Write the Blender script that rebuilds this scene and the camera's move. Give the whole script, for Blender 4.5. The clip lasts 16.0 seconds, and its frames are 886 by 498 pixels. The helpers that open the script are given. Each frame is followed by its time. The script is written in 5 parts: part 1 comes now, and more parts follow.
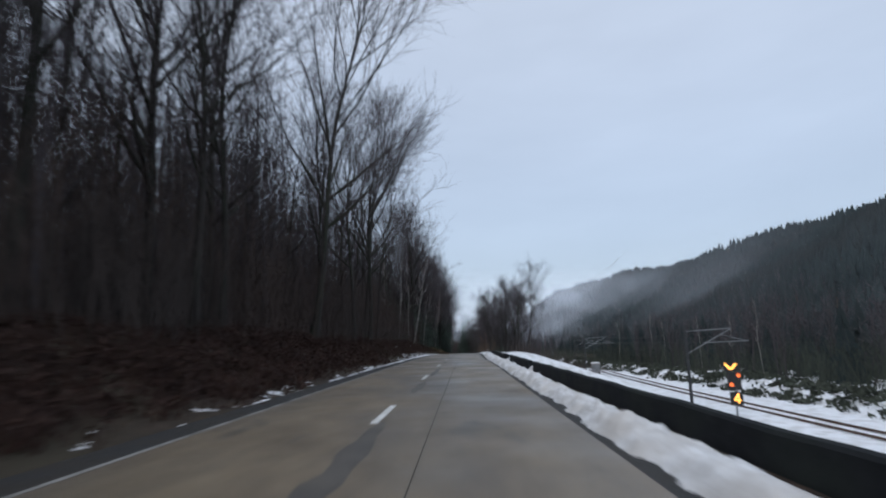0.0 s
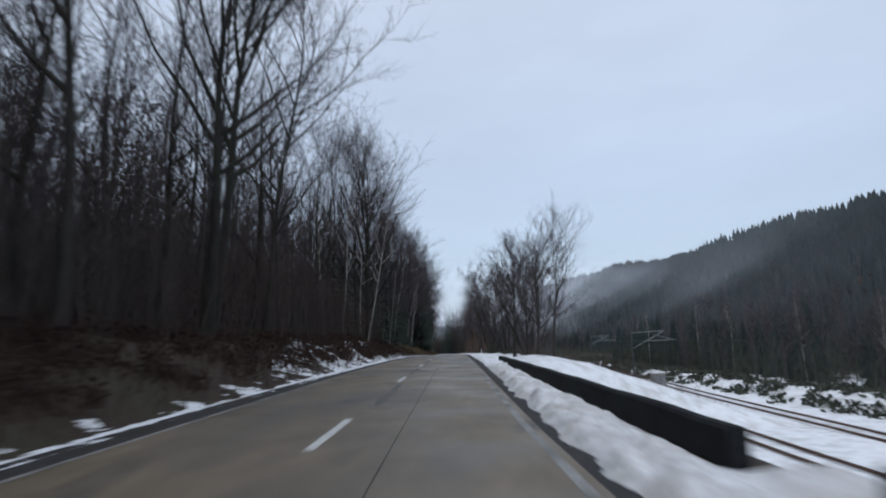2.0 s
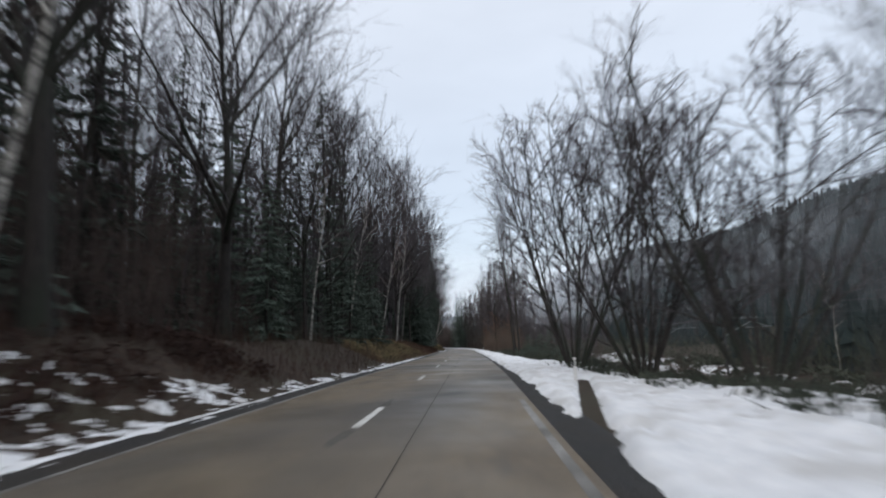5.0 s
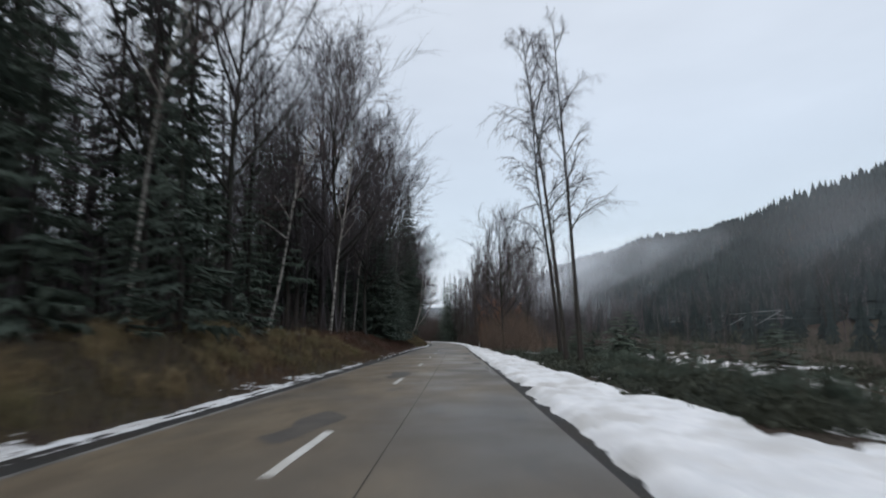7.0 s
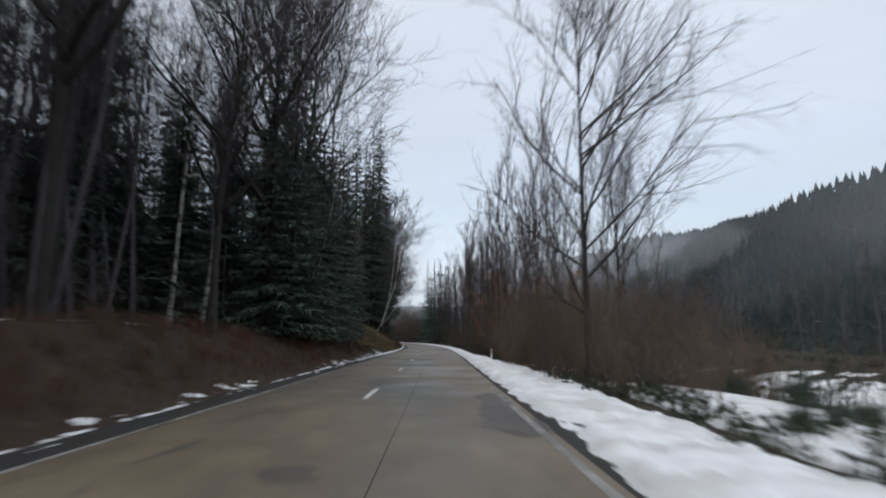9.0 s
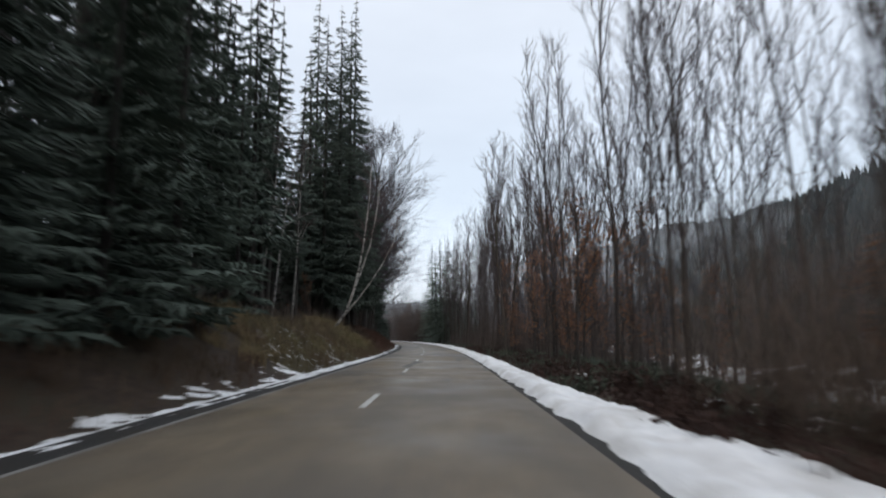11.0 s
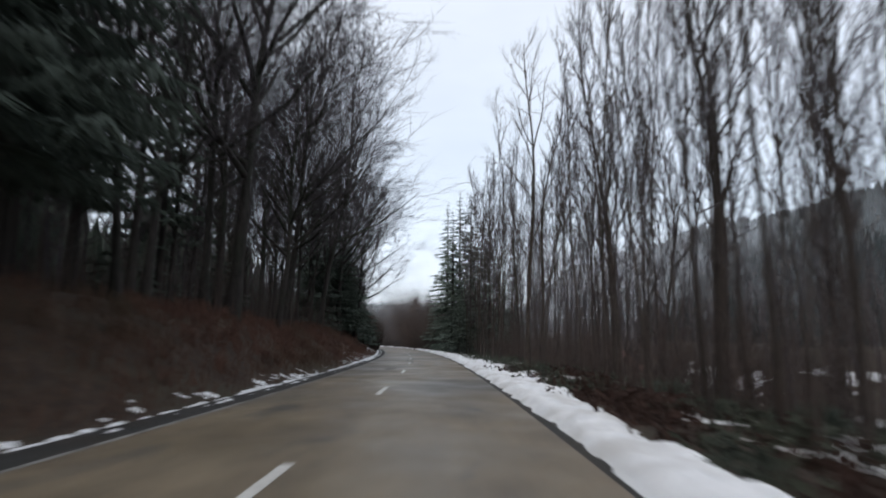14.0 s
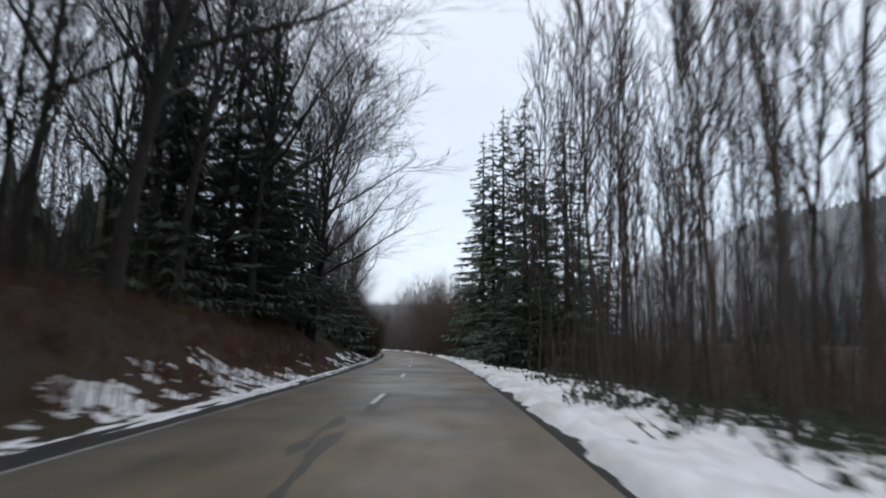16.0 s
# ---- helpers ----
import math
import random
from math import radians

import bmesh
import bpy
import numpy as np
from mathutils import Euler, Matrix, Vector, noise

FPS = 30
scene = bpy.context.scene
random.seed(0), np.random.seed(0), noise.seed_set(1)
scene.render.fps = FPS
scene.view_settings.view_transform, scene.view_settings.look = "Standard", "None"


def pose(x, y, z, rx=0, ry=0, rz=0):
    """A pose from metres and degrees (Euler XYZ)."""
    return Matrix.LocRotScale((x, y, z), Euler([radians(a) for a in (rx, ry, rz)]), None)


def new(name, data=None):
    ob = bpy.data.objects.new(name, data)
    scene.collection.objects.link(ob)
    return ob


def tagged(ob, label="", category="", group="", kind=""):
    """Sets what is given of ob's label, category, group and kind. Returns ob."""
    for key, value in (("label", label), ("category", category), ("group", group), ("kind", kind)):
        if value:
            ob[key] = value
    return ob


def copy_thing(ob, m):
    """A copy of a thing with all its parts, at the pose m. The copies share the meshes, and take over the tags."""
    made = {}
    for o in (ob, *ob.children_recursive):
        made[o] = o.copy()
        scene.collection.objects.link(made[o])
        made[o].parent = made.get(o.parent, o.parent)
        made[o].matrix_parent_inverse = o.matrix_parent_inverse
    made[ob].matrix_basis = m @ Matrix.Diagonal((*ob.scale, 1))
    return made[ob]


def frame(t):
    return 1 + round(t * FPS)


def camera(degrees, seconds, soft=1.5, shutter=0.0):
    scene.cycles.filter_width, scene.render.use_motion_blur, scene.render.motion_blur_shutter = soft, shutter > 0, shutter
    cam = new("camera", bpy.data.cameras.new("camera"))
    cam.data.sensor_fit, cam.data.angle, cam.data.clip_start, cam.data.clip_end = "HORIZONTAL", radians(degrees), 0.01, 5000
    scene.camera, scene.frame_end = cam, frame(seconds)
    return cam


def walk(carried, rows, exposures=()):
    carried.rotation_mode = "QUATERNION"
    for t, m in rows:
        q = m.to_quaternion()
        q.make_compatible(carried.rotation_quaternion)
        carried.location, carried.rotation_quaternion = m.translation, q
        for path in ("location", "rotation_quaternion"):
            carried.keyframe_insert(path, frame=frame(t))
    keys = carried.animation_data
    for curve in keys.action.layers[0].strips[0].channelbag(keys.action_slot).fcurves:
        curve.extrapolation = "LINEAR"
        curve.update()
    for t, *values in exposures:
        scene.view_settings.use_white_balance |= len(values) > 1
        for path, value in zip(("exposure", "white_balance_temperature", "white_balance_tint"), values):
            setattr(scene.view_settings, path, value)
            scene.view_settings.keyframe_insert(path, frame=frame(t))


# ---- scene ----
cam = camera(78.0, 16.0, soft=2.0, shutter=0.5)

# seconds, place, yaw, pitch, roll
PATH = [
    (0.0, 1.69, 1.58, 1.458, 1.73, 9.80, -1.59),
    (0.5, 1.66, 11.03, 1.465, 0.60, 10.29, -1.19),
    (1.0, 1.89, 20.54, 1.478, 0.69, 10.27, -1.12),
    (1.5, 2.01, 30.45, 1.491, 0.39, 9.60, -0.92),
    (2.0, 2.11, 40.39, 1.501, 0.17, 9.33, -1.36),
    (2.5, 2.26, 50.05, 1.497, 0.29, 8.90, -1.01),
    (3.0, 2.20, 59.43, 1.476, 0.24, 9.15, -1.22),
    (3.5, 2.51, 68.73, 1.433, 0.75, 9.26, -1.80),
    (4.0, 2.73, 78.23, 1.360, 0.99, 8.97, -2.01),
    (4.5, 2.89, 88.11, 1.250, 1.26, 8.95, -2.38),
    (5.0, 2.98, 98.21, 1.099, 1.44, 8.49, -1.99),
    (5.2, 3.01, 102.26, 1.028, 1.35, 8.57, -1.52),
    (5.9, 3.26, 116.14, 0.744, 0.96, 8.19, -1.39),
    (6.6, 3.52, 130.01, 0.412, 0.60, 7.90, -1.26),
    (7.3, 3.75, 143.89, 0.046, 0.28, 7.68, -1.12),
    (7.5, 3.78, 147.96, -0.065, -0.44, 7.74, -0.84),
    (8.0, 3.81, 158.14, -0.345, -0.80, 7.83, -1.10),
    (8.5, 3.74, 168.33, -0.626, -1.27, 7.69, -0.71),
    (9.0, 3.82, 178.31, -0.901, -1.02, 7.83, -0.07),
    (9.5, 3.68, 188.12, -1.167, -0.64, 7.97, 1.55),
    (10.3, 3.89, 203.14, -1.572, -0.46, 7.82, 0.53),
    (11.1, 4.11, 218.15, -1.982, -0.38, 7.63, -0.48),
    (11.9, 4.33, 233.17, -2.401, -0.13, 7.42, -1.49),
    (12.0, 4.34, 235.00, -2.452, -0.32, 7.35, -2.20),
    (12.5, 4.62, 244.22, -2.716, 0.47, 7.93, -1.77),
    (13.0, 4.57, 253.33, -2.979, 1.21, 8.48, -0.18),
    (13.5, 4.49, 262.68, -3.250, 1.43, 8.44, -0.16),
    (14.0, 4.28, 272.15, -3.526, 1.82, 8.25, 0.53),
    (14.5, 3.97, 281.60, -3.798, 2.05, 8.49, 1.55),
    (15.0, 3.65, 291.16, -4.069, 2.82, 8.58, 1.27),
    (15.5, 3.20, 300.69, -4.335, 3.55, 8.58, 0.87),
    (16.0, 2.65, 310.15, -4.592, 4.93, 8.63, 0.87),
]

EXPOSURES = [
    (0.0, -0.30, 5930, 8.6), (1.5, -0.26, 5930, 8.6), (2.5, -0.20, 5970, 8.6), (3.5, -0.04, 6050, 9.2), (4.2, 0.04, 6080, 9.8), (4.8, 0.06, 6380, 9.2),
    (5.2, 0.04, 6480, 8.8), (7.5, -0.08, 6480, 8), (9.5, 0.02, 6480, 8.4), (12.0, 0.20, 6580, 8.4), (14.0, 0.22, 6500, 9.0), (16.0, 0.20, 6450, 9.4),
]
walk(cam, [(t, pose(x, y, z, 90 + pitch, 0, yaw) @ pose(0, 0, 0, 0, 0, roll)) for t, x, y, z, yaw, pitch, roll in PATH], EXPOSURES)

# ---- world and sun: an overcast winter noon ----
world = bpy.data.worlds.new("overcast")
scene.world = world
world.use_nodes = True
wn, wl = world.node_tree.nodes, world.node_tree.links
wn.clear()
sky = wn.new("ShaderNodeTexSky")
sky.sky_type, sky.sun_disc, sky.sun_elevation, sky.sun_rotation = "NISHITA", False, radians(38), radians(200)
sky.air_density, sky.dust_density = 1.0, 3.0
sky_back = wn.new("ShaderNodeBackground")
sky_back.inputs["Strength"].default_value = 0.05
wl.new(sky.outputs[0], sky_back.inputs["Color"])
coord = wn.new("ShaderNodeTexCoord")
split = wn.new("ShaderNodeSeparateXYZ")
wl.new(coord.outputs["Generated"], split.inputs[0])
deck = wn.new("ShaderNodeValToRGB")
deck.color_ramp.elements[0].position, deck.color_ramp.elements[0].color = 0.0, (0.47, 0.52, 0.585, 1)
deck.color_ramp.elements[1].position, deck.color_ramp.elements[1].color = 0.6, (0.72, 0.75, 0.81, 1)
zenith = deck.color_ramp.elements.new(1.0)
zenith.color = (1.08, 1.10, 1.15, 1)
wl.new(split.outputs["Z"], deck.inputs[0])
stretch = wn.new("ShaderNodeMapping")
stretch.inputs["Scale"].default_value = (1.2, 1.2, 4.0)
wl.new(coord.outputs["Generated"], stretch.inputs[0])
cloud = wn.new("ShaderNodeTexNoise")
cloud.inputs["Scale"].default_value, cloud.inputs["Detail"].default_value = 2.2, 4.0
wl.new(stretch.outputs[0], cloud.inputs[0])
shade = wn.new("ShaderNodeMapRange")
shade.inputs["From Min"].default_value, shade.inputs["From Max"].default_value = 0.3, 0.7
shade.inputs["To Min"].default_value, shade.inputs["To Max"].default_value = 0.94, 1.05
wl.new(cloud.outputs[0], shade.inputs[0])
cloud_back = wn.new("ShaderNodeBackground")
wl.new(deck.outputs[0], cloud_back.inputs["Color"])
wl.new(shade.outputs[0], cloud_back.inputs["Strength"])
both = wn.new("ShaderNodeAddShader")
wl.new(sky_back.outputs[0], both.inputs[0])
wl.new(cloud_back.outputs[0], both.inputs[1])
world_out = wn.new("ShaderNodeOutputWorld")
wl.new(both.outputs[0], world_out.inputs[0])

sun_data = bpy.data.lights.new("sun", "SUN")
sun_data.energy, sun_data.angle, sun_data.color = 0.5, radians(40), (1.0, 0.97, 0.93)
sun = new("sun", sun_data)
sun.rotation_euler = (radians(52), 0, radians(-20))


# ---- materials ----
def rgba(c):
    return (c[0], c[1], c[2], 1)


def material(name, dark, light, scale=4.0, rough=0.8, bump=0.2, bump_scale=30.0, second=None, second_scale=0.5, per_object=0.0, space="Object", spec=0.3,
             stretch_by=(1, 1, 1)):
    """Two tones in fine noise, a third one in broad stains, relief, and a tone of its own for each object."""
    m = bpy.data.materials.new(name)
    m.use_nodes = True
    n, l = m.node_tree.nodes, m.node_tree.links
    b = n["Principled BSDF"]
    b.inputs["Roughness"].default_value = rough
    b.inputs["Specular IOR Level"].default_value = spec
    tc = n.new("ShaderNodeTexCoord")
    if space == "World":
        geo = n.new("ShaderNodeNewGeometry")
        src = geo.outputs["Position"]
    else:
        src = tc.outputs["Object"]
    mp = n.new("ShaderNodeMapping")
    mp.inputs["Scale"].default_value = stretch_by
    l.new(src, mp.inputs[0])
    nz = n.new("ShaderNodeTexNoise")
    nz.inputs["Scale"].default_value, nz.inputs["Detail"].default_value, nz.inputs["Roughness"].default_value = scale, 6.0, 0.65
    l.new(mp.outputs[0], nz.inputs[0])
    rp = n.new("ShaderNodeValToRGB")
    rp.color_ramp.elements[0].position, rp.color_ramp.elements[1].position = 0.32, 0.68
    rp.color_ramp.elements[0].color, rp.color_ramp.elements[1].color = rgba(dark), rgba(light)
    l.new(nz.outputs[0], rp.inputs[0])
    colour = rp.outputs[0]
    if second:
        n2 = n.new("ShaderNodeTexNoise")
        n2.inputs["Scale"].default_value, n2.inputs["Detail"].default_value = second_scale, 3.0
        l.new(mp.outputs[0], n2.inputs[0])
        r2 = n.new("ShaderNodeMapRange")
        r2.inputs["From Min"].default_value, r2.inputs["From Max"].default_value = 0.45, 0.65
        l.new(n2.outputs[0], r2.inputs[0])
        mx = n.new("ShaderNodeMix")
        mx.data_type = "RGBA"
        l.new(r2.outputs[0], mx.inputs["Factor"])
        l.new(colour, mx.inputs["A"])
        mx.inputs["B"].default_value = rgba(second)
        colour = mx.outputs["Result"]
    if per_object:
        oi = n.new("ShaderNodeObjectInfo")
        mr = n.new("ShaderNodeMapRange")
        mr.inputs["To Min"].default_value, mr.inputs["To Max"].default_value = 1 - per_object, 1 + per_object
        l.new(oi.outputs["Random"], mr.inputs[0])
        hs = n.new("ShaderNodeHueSaturation")
        l.new(mr.outputs[0], hs.inputs["Value"])
        l.new(colour, hs.inputs["Color"])
        colour = hs.outputs[0]
    l.new(colour, b.inputs["Base Color"])
    if bump:
        n3 = n.new("ShaderNodeTexNoise")
        n3.inputs["Scale"].default_value, n3.inputs["Detail"].default_value = bump_scale, 5.0
        l.new(mp.outputs[0], n3.inputs[0])
        bp = n.new("ShaderNodeBump")
        bp.inputs["Strength"].default_value, bp.inputs["Distance"].default_value = bump, 0.03
        l.new(n3.outputs[0], bp.inputs["Height"])
        l.new(bp.outputs[0], b.inputs["Normal"])
    return m


bark = material("bark", (0.018, 0.016, 0.015), (0.050, 0.044, 0.040), 9, 0.9, 0.6, 22, (0.030, 0.035, 0.026), 1.2, 0.25, stretch_by=(1, 1, 0.25))
twig_bark = material("twig_bark", (0.046, 0.041, 0.046), (0.090, 0.079, 0.084), 3, 0.85, 0, per_object=0.2)
young_bark = material("young_bark", (0.030, 0.024, 0.022), (0.072, 0.058, 0.050), 7, 0.9, 0.4, 20, (0.045, 0.040, 0.034), 1.0, 0.3, stretch_by=(1, 1, 0.3))
birch_bark = material("birch_bark", (0.16, 0.15, 0.14), (0.52, 0.50, 0.46), 5, 0.75, 0.3, 12, (0.04, 0.036, 0.034), 2.2, 0.15, stretch_by=(1, 1, 2.0))
birch_twig = material("birch_twig", (0.06, 0.042, 0.042), (0.1, 0.07, 0.066), 3, 0.85, 0, per_object=0.15)
needles = material("needles", (0.040, 0.056, 0.046), (0.088, 0.114, 0.090), 6, 0.75, 0, per_object=0.25)
# bluer than the near needles: the distance haze is put into this base colour
hazed_needles = material("hazed_needles", (0.016, 0.025, 0.027), (0.034, 0.048, 0.048), 0.05, 0.95, 0, second=(0.029, 0.035, 0.035), second_scale=0.012, space="World")
forest_floor = material("forest_floor", (0.018, 0.013, 0.010), (0.056, 0.038, 0.027), 3.0, 0.95, 0.8, 9, (0.040, 0.034, 0.022), 0.25, space="World")
brush_bark = material("brush_bark", (0.036, 0.028, 0.026), (0.086, 0.062, 0.052), 0.8, 0.9, 0, second=(0.058, 0.049, 0.045), second_scale=0.12, space="World")
hazel_bark = material("hazel_bark", (0.070, 0.053, 0.041), (0.158, 0.116, 0.086), 0.8, 0.9, 0, second=(0.075, 0.058, 0.05), second_scale=0.2, space="World")
bank_grass = material("bank_grass", (0.070, 0.060, 0.032), (0.160, 0.134, 0.076), 0.9, 0.9, 0, second=(0.105, 0.064, 0.040), second_scale=0.22, space="World")
straw = material("straw", (0.13, 0.095, 0.048), (0.30, 0.225, 0.125), 1.5, 0.85, 0, second=(0.17, 0.15, 0.075), second_scale=0.5, space="World")
bracken = material("bracken", (0.062, 0.031, 0.023), (0.138, 0.070, 0.049), 0.9, 0.9, 0, second=(0.08, 0.058, 0.038), second_scale=0.15, space="World")
dark_bramble = material("dark_bramble", (0.028, 0.035, 0.028), (0.072, 0.080, 0.060), 0.9, 0.9, 0, space="World")
bank_bramble = material("bank_bramble", (0.022, 0.013, 0.011), (0.052, 0.028, 0.022), 0.9, 0.9, 0, space="World")
dead_grass = material("dead_grass", (0.026, 0.015, 0.010), (0.064, 0.037, 0.025), 0.9, 0.9, 0, second=(0.042, 0.036, 0.020), second_scale=0.07, space="World")
beech_leaf = material("beech_leaf", (0.15, 0.065, 0.03), (0.26, 0.13, 0.065), 2.0, 0.85, 0, per_object=0.2)
snow_mat = material("snow", (0.70, 0.72, 0.75), (0.86, 0.87, 0.89), 2.5, 0.65, 0.55, 14, (0.60, 0.60, 0.60), 0.9, space="World", spec=0.2)
plough_snow = material("plough_snow", (0.42, 0.41, 0.40), (0.80, 0.81, 0.83), 3.0, 0.7, 0.8, 9, (0.55, 0.53, 0.51), 0.7, space="World", spec=0.2)
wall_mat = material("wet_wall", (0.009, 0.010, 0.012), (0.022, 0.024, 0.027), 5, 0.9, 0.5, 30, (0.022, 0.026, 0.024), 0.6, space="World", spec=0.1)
paint = material("road_paint", (0.42, 0.42, 0.40), (0.74, 0.74, 0.72), 9, 0.6, 0.2, 60, (0.5, 0.49, 0.46), 1.5, 0.1, space="World")
faint_paint = material("faint_paint", (0.15, 0.147, 0.14), (0.36, 0.355, 0.34), 6, 0.7, 0.2, 60, (0.13, 0.125, 0.115), 1.0, space="World")
tar = material("tar", (0.030, 0.028, 0.026), (0.085, 0.076, 0.062), 3, 0.85, 0.2, space="World")
patch_tar = material("patch_tar", (0.054, 0.050, 0.046), (0.098, 0.088, 0.076), 5, 0.55, 0.3, 40, (0.100, 0.090, 0.077), 1.2, space="World")
verge_mat = material("verge", (0.014, 0.015, 0.016), (0.040, 0.039, 0.037), 7, 0.8, 0.7, 25, (0.030, 0.026, 0.022), 0.8, space="World")
galvanised = material("galvanised", (0.10, 0.11, 0.12), (0.26, 0.27, 0.28), 6, 0.5, 0.1, per_object=0.1)
mast_steel = material("mast_steel", (0.024, 0.026, 0.028), (0.065, 0.068, 0.072), 4, 0.6, 0.1, per_object=0.1)
concrete = material("concrete", (0.16, 0.155, 0.15), (0.30, 0.29, 0.28), 6, 0.85, 0.4, 30, (0.20, 0.19, 0.18), 1.0)
rusty = material("rusty_rail", (0.05, 0.03, 0.022), (0.12, 0.07, 0.045), 8, 0.6, 0.2)
roof_tile = material("roof_tile", (0.12, 0.05, 0.038), (0.24, 0.105, 0.08), 5, 0.8, 0.5, 12, (0.16, 0.09, 0.08), 0.8)
dark_metal = material("dark_metal", (0.012, 0.012, 0.013), (0.028, 0.028, 0.03), 8, 0.5, 0.1)
white_plastic = material("white_plastic", (0.62, 0.62, 0.62), (0.78, 0.78, 0.77), 8, 0.5, 0.05)


def lamp_material(name, colour, strength):
    m = bpy.data.materials.new(name)
    m.use_nodes = True
    b = m.node_tree.nodes["Principled BSDF"]
    b.inputs["Base Color"].default_value = rgba(colour)
    b.inputs["Emission Color"].default_value = rgba(colour)
    b.inputs["Emission Strength"].default_value = strength
    return m


amber = lamp_material("amber_lamp", (1.0, 0.45, 0.08), 2.2)
amber_deep = lamp_material("amber_deep", (1.0, 0.18, 0.04), 1.8)


def road_material():
    m = material("worn_road", (0.118, 0.094, 0.066), (0.200, 0.160, 0.109), 1.3, 0.55, 0.3, 70, (0.100, 0.090, 0.077), 0.2, space="World", spec=0.3, stretch_by=(1, 0.35, 1))
    n, l = m.node_tree.nodes, m.node_tree.links
    b = n["Principled BSDF"]
    was = b.inputs["Base Color"].links[0].from_socket
    geo = n.new("ShaderNodeNewGeometry")
    spot = n.new("ShaderNodeTexNoise")
    mp = n.new("ShaderNodeMapping")
    mp.inputs["Scale"].default_value = (0.55, 0.22, 1)
    l.new(geo.outputs["Position"], mp.inputs[0])
    l.new(mp.outputs[0], spot.inputs[0])
    spot.inputs["Scale"].default_value, spot.inputs["Detail"].default_value, spot.inputs["Distortion"].default_value = 1.3, 5.0, 0.6
    r = n.new("ShaderNodeMapRange")
    r.inputs["From Min"].default_value, r.inputs["From Max"].default_value = 0.62, 0.72
    l.new(spot.outputs[0], r.inputs[0])
    cut = n.new("ShaderNodeMath")
    cut.operation = "MULTIPLY"
    cut.inputs[1].default_value = 0.75
    l.new(r.outputs[0], cut.inputs[0])
    mx = n.new("ShaderNodeMix")
    mx.data_type = "RGBA"
    l.new(cut.outputs[0], mx.inputs["Factor"])
    l.new(was, mx.inputs["A"])
    mx.inputs["B"].default_value = (0.055, 0.054, 0.054, 1)
    l.new(mx.outputs["Result"], b.inputs["Base Color"])
    # damp patches shine more
    damp = n.new("ShaderNodeTexNoise")
    damp.inputs["Scale"].default_value, damp.inputs["Detail"].default_value = 0.35, 3.0
    l.new(geo.outputs["Position"], damp.inputs[0])
    rr = n.new("ShaderNodeMapRange")
    rr.inputs["From Min"].default_value, rr.inputs["From Max"].default_value = 0.35, 0.65
    rr.inputs["To Min"].default_value, rr.inputs["To Max"].default_value = 0.60, 0.36
    l.new(damp.outputs[0], rr.inputs[0])
    l.new(rr.outputs[0], b.inputs["Roughness"])
    return m


road_mat = road_material()

# ---- the line of the road ----
BENDS = [0.000102, 0.000306, 0.000159, 0.000030, -0.000029, -0.000156, -0.000186, 0.000174, -0.000312, -0.001144, -0.001327, -0.001515, -0.001519, -0.001519, -0.001519]
BENDS[14:] = [-0.0035, -0.007, -0.007]
CRESTS = [0.000134, -0.000047, -0.000277, -0.000404, -0.000236, -0.000034, 0.000043, -0.000040, -0.000048, 0.000020, 0.000075, 0.000068, 0.000026, -0.000039, -0.000020]
fine_s = np.arange(-120.0, 1601.0, 2.0)


def integrate(values):
    c = np.interp(fine_s, np.arange(len(values)) * 30.0, values)
    c[fine_s < 0] = 0
    c[fine_s > 460] = 0
    zero = int(np.searchsorted(fine_s, 0))
    slope = np.concatenate([[0], np.cumsum((c[1:] + c[:-1]))])
    slope -= slope[zero]
    value = np.concatenate([[0], np.cumsum((slope[1:] + slope[:-1]))])
    return value - value[zero], slope


ROAD_X, ROAD_TURN = integrate(BENDS)
ROAD_Z, ROAD_RISE = integrate(CRESTS)


def at(s, e, up=0.0):
    """A place s metres along the road, e metres to the right of its centre line."""
    x, turn, z = np.interp(s, fine_s, ROAD_X), np.interp(s, fine_s, ROAD_TURN), np.interp(s, fine_s, ROAD_Z)
    return Vector((x + e, s - e * turn, z + up))


def step(v, a, b):
    k = np.clip((v - a) / (b - a), 0, 1)
    return k * k * (3 - 2 * k)


BANK_S = [-100, 0, 60, 82, 100, 130, 165, 200, 228, 245, 265, 285, 310, 340, 400]
BANK_Z = [1.9, 1.9, 1.9, 1.9, 2.1, 1.9, 1.8, 1.9, 2.2, 2.8, 3.2, 2.9, 2.7, 2.8, 2.4]


def waves(x, y, size):
    return np.sin(x / size + 1.3 * np.sin(y / size * 0.7 + 1.0)) * np.sin(y / size * 1.1 + 1.7 * np.sin(x / size * 0.6))


RIDGE_Y = [-100, 200, 310, 490, 600, 700, 900, 1400]
RIDGE_Z = [67, 72, 75, 79, 78, 85, 95, 118]


def rail_shift(s):
    """How far the railway has bent away from the road."""
    return 0.00095 * np.clip(np.asarray(s, float) - 60, 0, 230) ** 2


def rail_level(s):
    return -4.62 - 0.0075 * np.clip(np.asarray(s, float) - 80, 0, 400)


